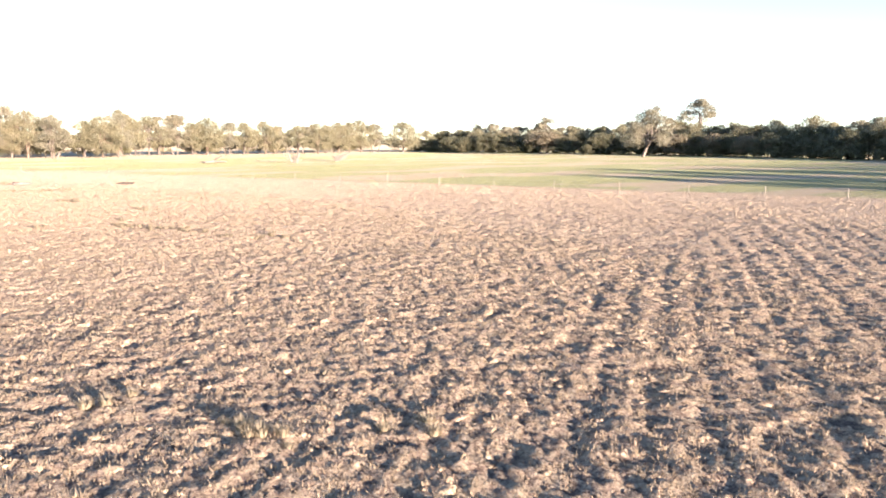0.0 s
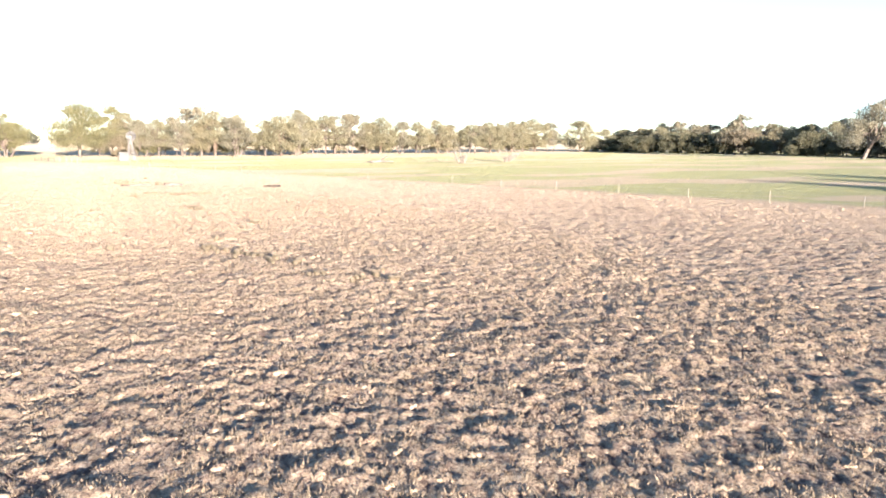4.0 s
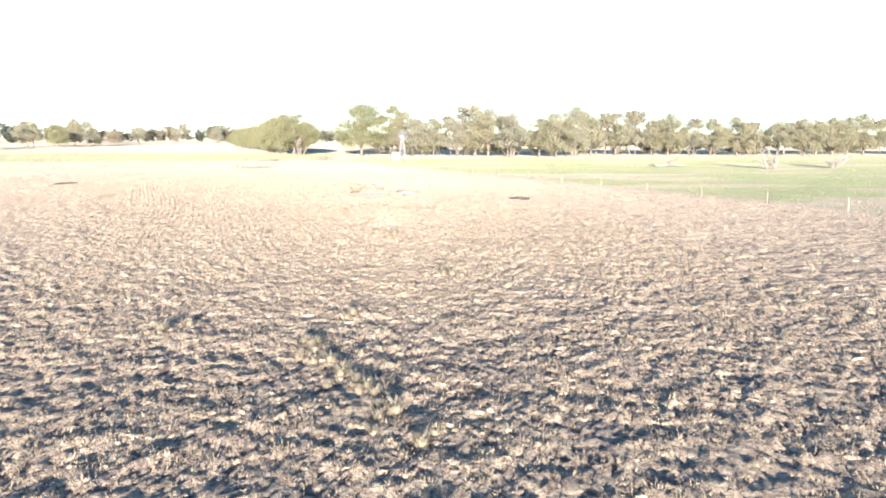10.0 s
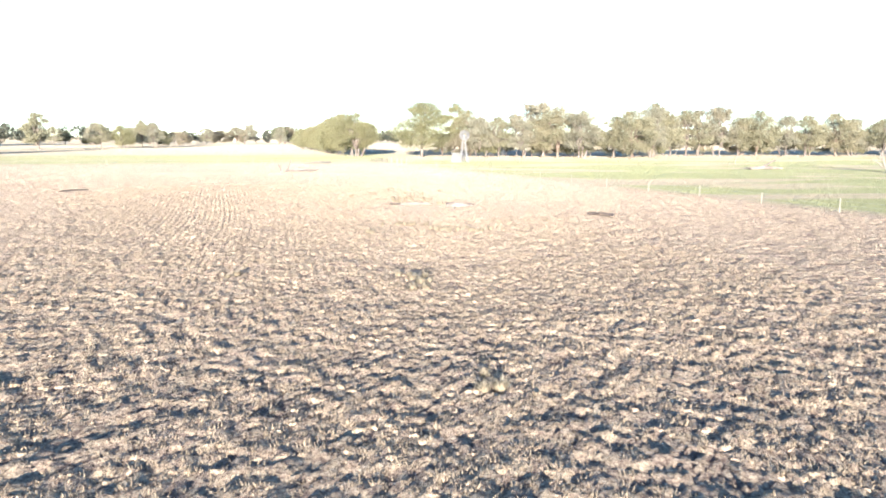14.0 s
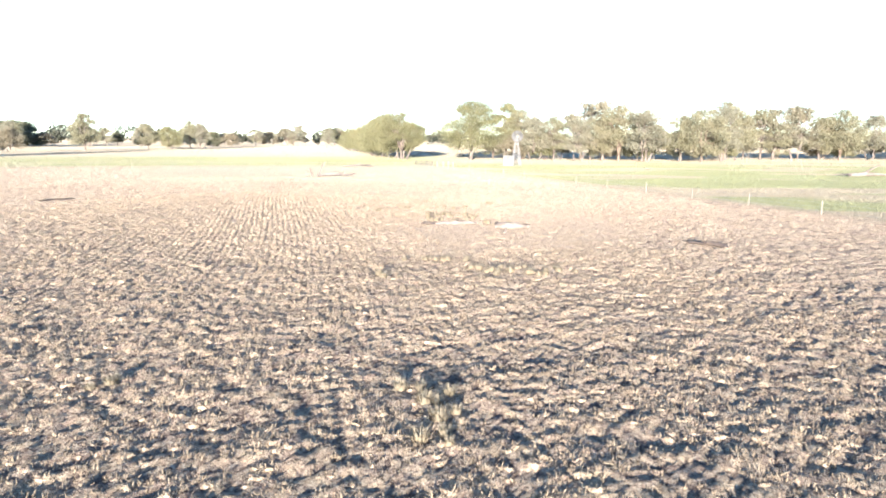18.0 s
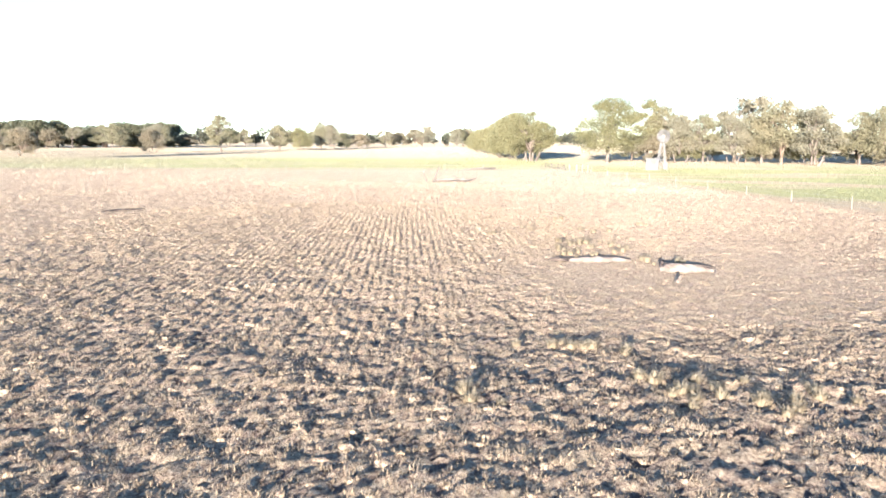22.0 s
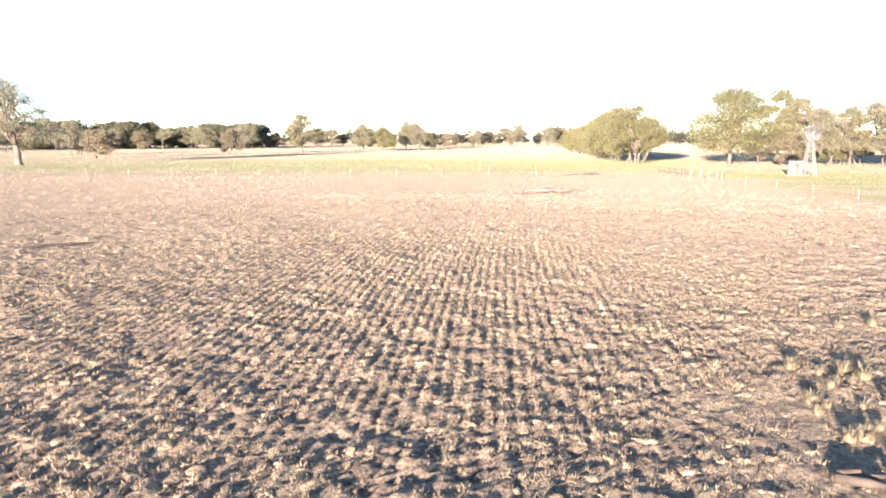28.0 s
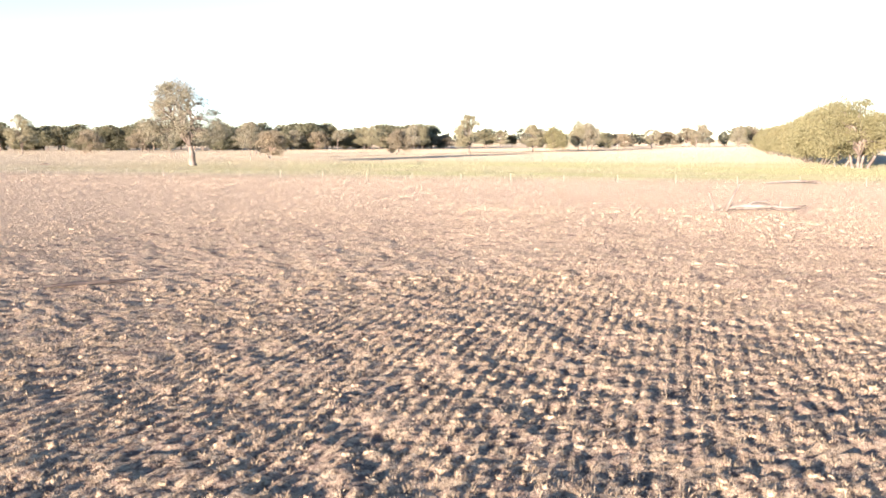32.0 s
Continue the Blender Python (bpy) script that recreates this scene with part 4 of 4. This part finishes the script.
def dead_crown(x, y, wide, high, count, seed, label):
    """A fallen dead crown: a low tangle of bleached limbs and twigs."""
    rng = random.Random(seed)
    root = new("dead_tree")
    root.matrix_basis = pose(x, y, 0)
    ends = []
    for k in range(9):
        a = rng.uniform(0, 2 * math.pi)
        r = wide * rng.uniform(0.4, 0.9)
        e = Vector((r * math.cos(a), r * math.sin(a) * 0.6, high * rng.uniform(0.25, 0.9)))
        path = curve_path((rng.uniform(-0.3, 0.3) * wide, rng.uniform(-0.5, 0.5), 0.1), e, rng, 5, 0.12, 0.1)
        v, f = tube(path, [0.17, 0.15, 0.12, 0.1, 0.07, 0.03], 7, rng, 0.12)
        mesh_object("limb", v, f, POST_WOOD, root, smooth=True)
        ends += path[1:]
    pieces = []
    for k in range(count):
        p = rng.choice(ends)
        q = p + Vector((rng.uniform(-1, 1), rng.uniform(-1, 1), rng.uniform(-0.4, 1))) * wide * 0.32
        q.z = min(max(q.z, 0.05), high)
        pieces.append(tube(curve_path(p, q, rng, 3, 0.15), [0.035, 0.028, 0.02, 0.01], 4))
    v, f = joined(pieces)
    mesh_object("twigs", v, f, POST_WOOD, root)
    return tagged(root, label, "dead tree")


dead_crown(98.5, 181.5, 3.6, 4.2, 260, 31, "fallen dead tree with tangled bleached limbs on pasture")
dead_crown(117, 188, 4.2, 3.2, 380, 32, "low tangle of grey dead branches on pasture")
log(([(76.5, 190.5, 0.3), (79, 191.5, 0.4), (82, 192.6, 0.35), (84, 193.2, 0.2)], [0.3, 0.34, 0.26, 0.12]), [([(79, 191.5, 0.4), (81.2, 193.0, 1.2), (83.0, 194.0, 1.9)], [0.2, 0.16, 0.06]), ([(77, 190.7, 0.3), (75.8, 189.6, 0.5), (74.6, 189.0, 0.3)], [0.16, 0.1, 0.04])],
    name="fallen_tree", label="white fallen trunk with raised limb on pasture", seed=15)


# ---- windmill, shed and yard corner ----
def beam(a, b, r=0.04, sides=4):
    return tube([Vector(a), Vector(b)], [r, r], sides)


def windmill(x, y, high):
    root = tagged(new("windmill"), "pale galvanised farm windmill on a lattice tower", "windmill")
    root.matrix_basis = pose(x, y, 0, 0, 0, 12)
    foot, top = 0.95, 0.16
    for sx in (-1, 1):
        for sy in (-1, 1):
            v, f = beam((sx * foot, sy * foot, -0.1), (sx * top, sy * top, high - 1.0), 0.06)
            mesh_object("leg", v, f, STEEL_PALE, root)
    for k in range(6):
        z0, z1 = k * (high - 1.2) / 6, (k + 1) * (high - 1.2) / 6
        w0, w1 = (foot + (top - foot) * z / (high - 1.0) for z in (z0, z1))
        pieces = []
        for (ax, ay), (bx, by) in (((-1, -1), (1, -1)), ((1, -1), (1, 1)), ((1, 1), (-1, 1)), ((-1, 1), (-1, -1))):
            pieces.append(beam((ax * w1, ay * w1, z1), (bx * w1, by * w1, z1), 0.028))
            pieces.append(beam((ax * w0, ay * w0, z0), (bx * w1, by * w1, z1), 0.02))
            pieces.append(beam((bx * w0, by * w0, z0), (ax * w1, ay * w1, z1), 0.02))
        v, f = joined(pieces)
        mesh_object("brace", v, f, STEEL_PALE, root)
    hub_z = high - 0.85
    v, f = beam((0, -0.75, hub_z), (0, 0.5, hub_z), 0.12, 8)
    mesh_object("gearbox", v, f, STEEL_PALE, root)
    v, f = beam((0, 0, high - 1.2), (0, 0, hub_z), 0.07, 8)
    mesh_object("mast", v, f, STEEL_PALE, root)
    v, f = beam((0, -0.82, hub_z), (0, -0.62, hub_z), 0.17, 10)
    wheel = mesh_object("wheel", v, f, STEEL_PALE, root)
    for k in range(18):
        bm = bmesh.new()
        vs = []
        for r, w, tw in ((0.4, 0.09, 0.08), (0.8, 0.15, 0.11), (1.25, 0.22, 0.15)):
            for s in (-1, 1):
                vs.append(bm.verts.new((s * w, s * tw - 0.72, r)))
        for i in (0, 2):
            bm.faces.new((vs[i], vs[i + 1], vs[i + 3], vs[i + 2]))
        solid = bmesh.ops.solidify(bm, geom=bm.faces[:], thickness=0.012)
        blade = part("blade", bm, STEEL_PALE, wheel)
        blade.matrix_basis = pose(0, 0, hub_z, 0, k * 20, 0)
    for r in (0.62, 1.12):
        v, f = tube([Vector((r * math.sin(a), -0.72, hub_z + r * math.cos(a))) for a in [2 * math.pi * i / 24 for i in range(25)]], [0.018] * 25, 4)
        mesh_object("rim", v, f, STEEL_PALE, wheel)
    bm = bmesh.new()
    pts = [bm.verts.new((0.0, yy, hub_z + zz)) for yy, zz in ((0.5, -0.05), (1.2, -0.32), (2.2, -0.42), (2.2, 0.42), (1.2, 0.32), (0.5, 0.05))]
    bm.faces.new(pts)
    bmesh.ops.solidify(bm, geom=bm.faces[:], thickness=0.02)
    part("tail_vane", bm, STEEL_PALE, root)
    return root


windmill(20.6, 226.0, 7.5)


def slab(lo, hi, bevel=0.0):
    bm = bmesh.new()
    bmesh.ops.create_cube(bm, size=1)
    for v in bm.verts:
        for i in range(3):
            v.co[i] = lo[i] if v.co[i] < 0 else hi[i]
    if bevel:
        bmesh.ops.bevel(bm, geom=bm.edges[:], offset=bevel, segments=1, affect="EDGES")
    return bm


def corrugated(width, height, waves=14, depth=0.03):
    bm = bmesh.new()
    rows = []
    n = waves * 4
    for z in (0.0, height):
        rows.append([bm.verts.new((width * (i / n - 0.5), depth * math.sin(2 * math.pi * i / 4), z)) for i in range(n + 1)])
    for i in range(n):
        bm.faces.new((rows[0][i], rows[0][i + 1], rows[1][i + 1], rows[1][i]))
    bmesh.ops.solidify(bm, geom=bm.faces[:], thickness=0.01)
    return bm


def pump_shed(x, y):
    root = tagged(new("shed"), "small white sheet-metal pump shed with dark doorway", "shed")
    root.matrix_basis = pose(x, y, 0, 0, 0, 5)
    w, d, h = 2.2, 1.8, 2.3
    wall = part("wall", corrugated(0.75, h, 5), WHITE_WALL, root)
    wall.matrix_basis = pose(-w / 2 + 0.375, -d / 2, 0)
    wall = part("wall", corrugated(0.75, h, 5), WHITE_WALL, root)
    wall.matrix_basis = pose(w / 2 - 0.375, -d / 2, 0)
    wall = part("wall", corrugated(0.7, 0.5, 4), WHITE_WALL, root)
    wall.matrix_basis = pose(0, -d / 2, h - 0.5)
    wall = part("wall", corrugated(w, h, 18), WHITE_WALL, root)
    wall.matrix_basis = pose(0, d / 2, 0)
    for s in (-1, 1):
        wall = part("wall", corrugated(d, h, 14), WHITE_WALL, root)
        wall.matrix_basis = pose(s * w / 2, 0, 0, 0, 0, 90)
    roof = part("roof", corrugated(w + 0.3, d + 0.4, 20), WHITE_WALL, root)
    roof.matrix_basis = pose(0, d / 2 + 0.2, h - 0.04, 94, 0, 0)
    part("floor_slab", slab((-w / 2 - 0.5, -d / 2 - 0.4, -0.1), (w / 2 + 0.6, d / 2 + 0.4, 0.08), 0.02), POST_GREY, root, "pale concrete slab")
    for sx in (-0.35, 0.35):
        part("door_jamb", slab((sx - 0.04, -d / 2 - 0.04, 0.1), (sx + 0.04, -d / 2 + 0.04, h - 0.5), 0.005), POST_GREY, root)
    return root


pump_shed(18.8, 227.6)


def yard_rails():
    root = tagged(new("yard_rail"), "pale timber yard rails by the fence corner", "fence")
    pts = [Vector((2.4, 218.6, 0)), Vector((0.9, 221.4, 0)), Vector((-0.8, 224.6, 0)), Vector((-2.4, 227.4, 0))]
    for p in pts:
        ob = part("post", post_bm(1.2, 0.085), DEAD_WOOD, root)
        ob.matrix_basis = pose(p.x, p.y, 0)
    for a, b in zip(pts, pts[1:]):
        for z in (0.5, 0.95):
            v, f = tube([a + Vector((0, 0, z)), (a + b) / 2 + Vector((0.03, 0, z - 0.03)), b + Vector((0, 0, z))], [0.06, 0.055, 0.06], 7)
            mesh_object("rail", v, f, DEAD_WOOD, root)


yard_rails()
corner = random.Random(3)
corner_post = None
for x, y in [(7.6, 210.2), (6.3, 213.2), (5.1, 215.9), (3.6, 217.2)]:
    if corner_post is None:
        ob = corner_post = part("strainer_post", post_bm(1.3, 0.09), POST_WOOD)
    else:
        ob = new("strainer_post", corner_post.data)
    ob.matrix_basis = pose(x, y, 0, corner.uniform(-2, 2), corner.uniform(-2, 2), corner.uniform(0, 360))
    tagged(ob, "thick pale timber post at the fence corner", "post", "posts at the fence corner")


# ---- tall dry tussocks ----
def tussock(seed):
    rng = np.random.default_rng(seed)
    n = 110
    ang = rng.uniform(0, 2 * math.pi, n)
    r = rng.random(n) ** 0.6 * 0.14
    size = rng.uniform(0.3, 0.62, n)
    lean = rng.uniform(0.05, 0.6, n)
    base = np.stack([np.cos(ang) * r, np.sin(ang) * r, np.full(n, -0.05)], 1)
    mid = base + np.stack([np.cos(ang) * lean * size * 0.35, np.sin(ang) * lean * size * 0.35, size * 0.6], 1)
    tip = base + np.stack([np.cos(ang) * lean * size, np.sin(ang) * lean * size, size * (1.0 - 0.2 * lean)], 1)
    side = np.stack([-np.sin(ang), np.cos(ang), np.zeros(n)], 1) * 0.013
    verts = np.stack([base - side, base + side, mid + side * 0.8, mid - side * 0.8, tip], 1).reshape(-1, 3)
    i = np.arange(n)[:, None] * 5
    faces = [tuple(q) for q in (i + [0, 1, 2, 3]).tolist()] + [tuple(q) for q in (i + [3, 2, 4]).tolist()]
    return mesh_object("grass_tussock", verts, faces, TUSSOCK)


kinds = [tussock(k) for k in (1, 2, 3)]
TALL = [(17.5, 113.4), (18.2, 94.8), (17.6, 95.4), (19.0, 95.2), (20.0, 94.9), (20.6, 94.2), (21.2, 95.6), (18.5, 94.2), (13.4, 117.7), (14.6, 117.2), (15.6, 117.9), (16.3, 116.2), (12.6, 118.9), (15.0, 114.8), (18.9, 113.6), (13.3, 125.3), (15.2, 124.5), (13.7, 114.6), (14.2, 118.6), (12.9, 116.4), (17.9, 46.6), (18.0, 43.4), (19.6, 41.7), (20.8, 40.8), (20.3, 42.2), (17.1, 78.3), (9.4, 78.8), (20.1, 64.8), (10.0, 55.8), (6.1, 13.7), (8.8, 12.4), (11.0, 131.0), (10.1, 124.5), (17.0, 129.0), (13.6, 92.8), (14.7, 54.2), (15.1, 53.2), (15.6, 52.3), (16.0, 51.4), (16.4, 50.5), (16.9, 49.5), (17.4, 48.4), (16.9, 79.2), (17.4, 77.5), (17.7, 76.6), (5.7, 14.6), (3.9, 17.8), (8.3, 121.5), (14.3, 119.6), (15.8, 57.1), (14.9, 53.9), (14.8, 97.9), (15.7, 98.0), (16.9, 97.9)]
spread = random.Random(17)
spots = [(x + spread.uniform(-0.5, 0.5) * k, y + spread.uniform(-0.5, 0.5) * k, 0.6 + 0.35 * spread.random() - 0.1 * k) for x, y in TALL for k in range(3)]
heights = clods(np.array([s[0] for s in spots]), np.array([s[1] for s in spots]))
for i, (x, y, k) in enumerate(spots):
    ob = kinds[i] if i < 3 else new("grass_tussock", kinds[i % 3].data)
    ob.matrix_basis = pose(x, y, float(heights[i]) - 0.01, 0, 0, spread.uniform(0, 360)) @ Matrix.Diagonal((k * 1.2, k * 1.2, k * 0.72, 1))
    tagged(ob, "tall pale dry grass tussock on ploughed soil", "grass tussock", "tall grass tussocks")
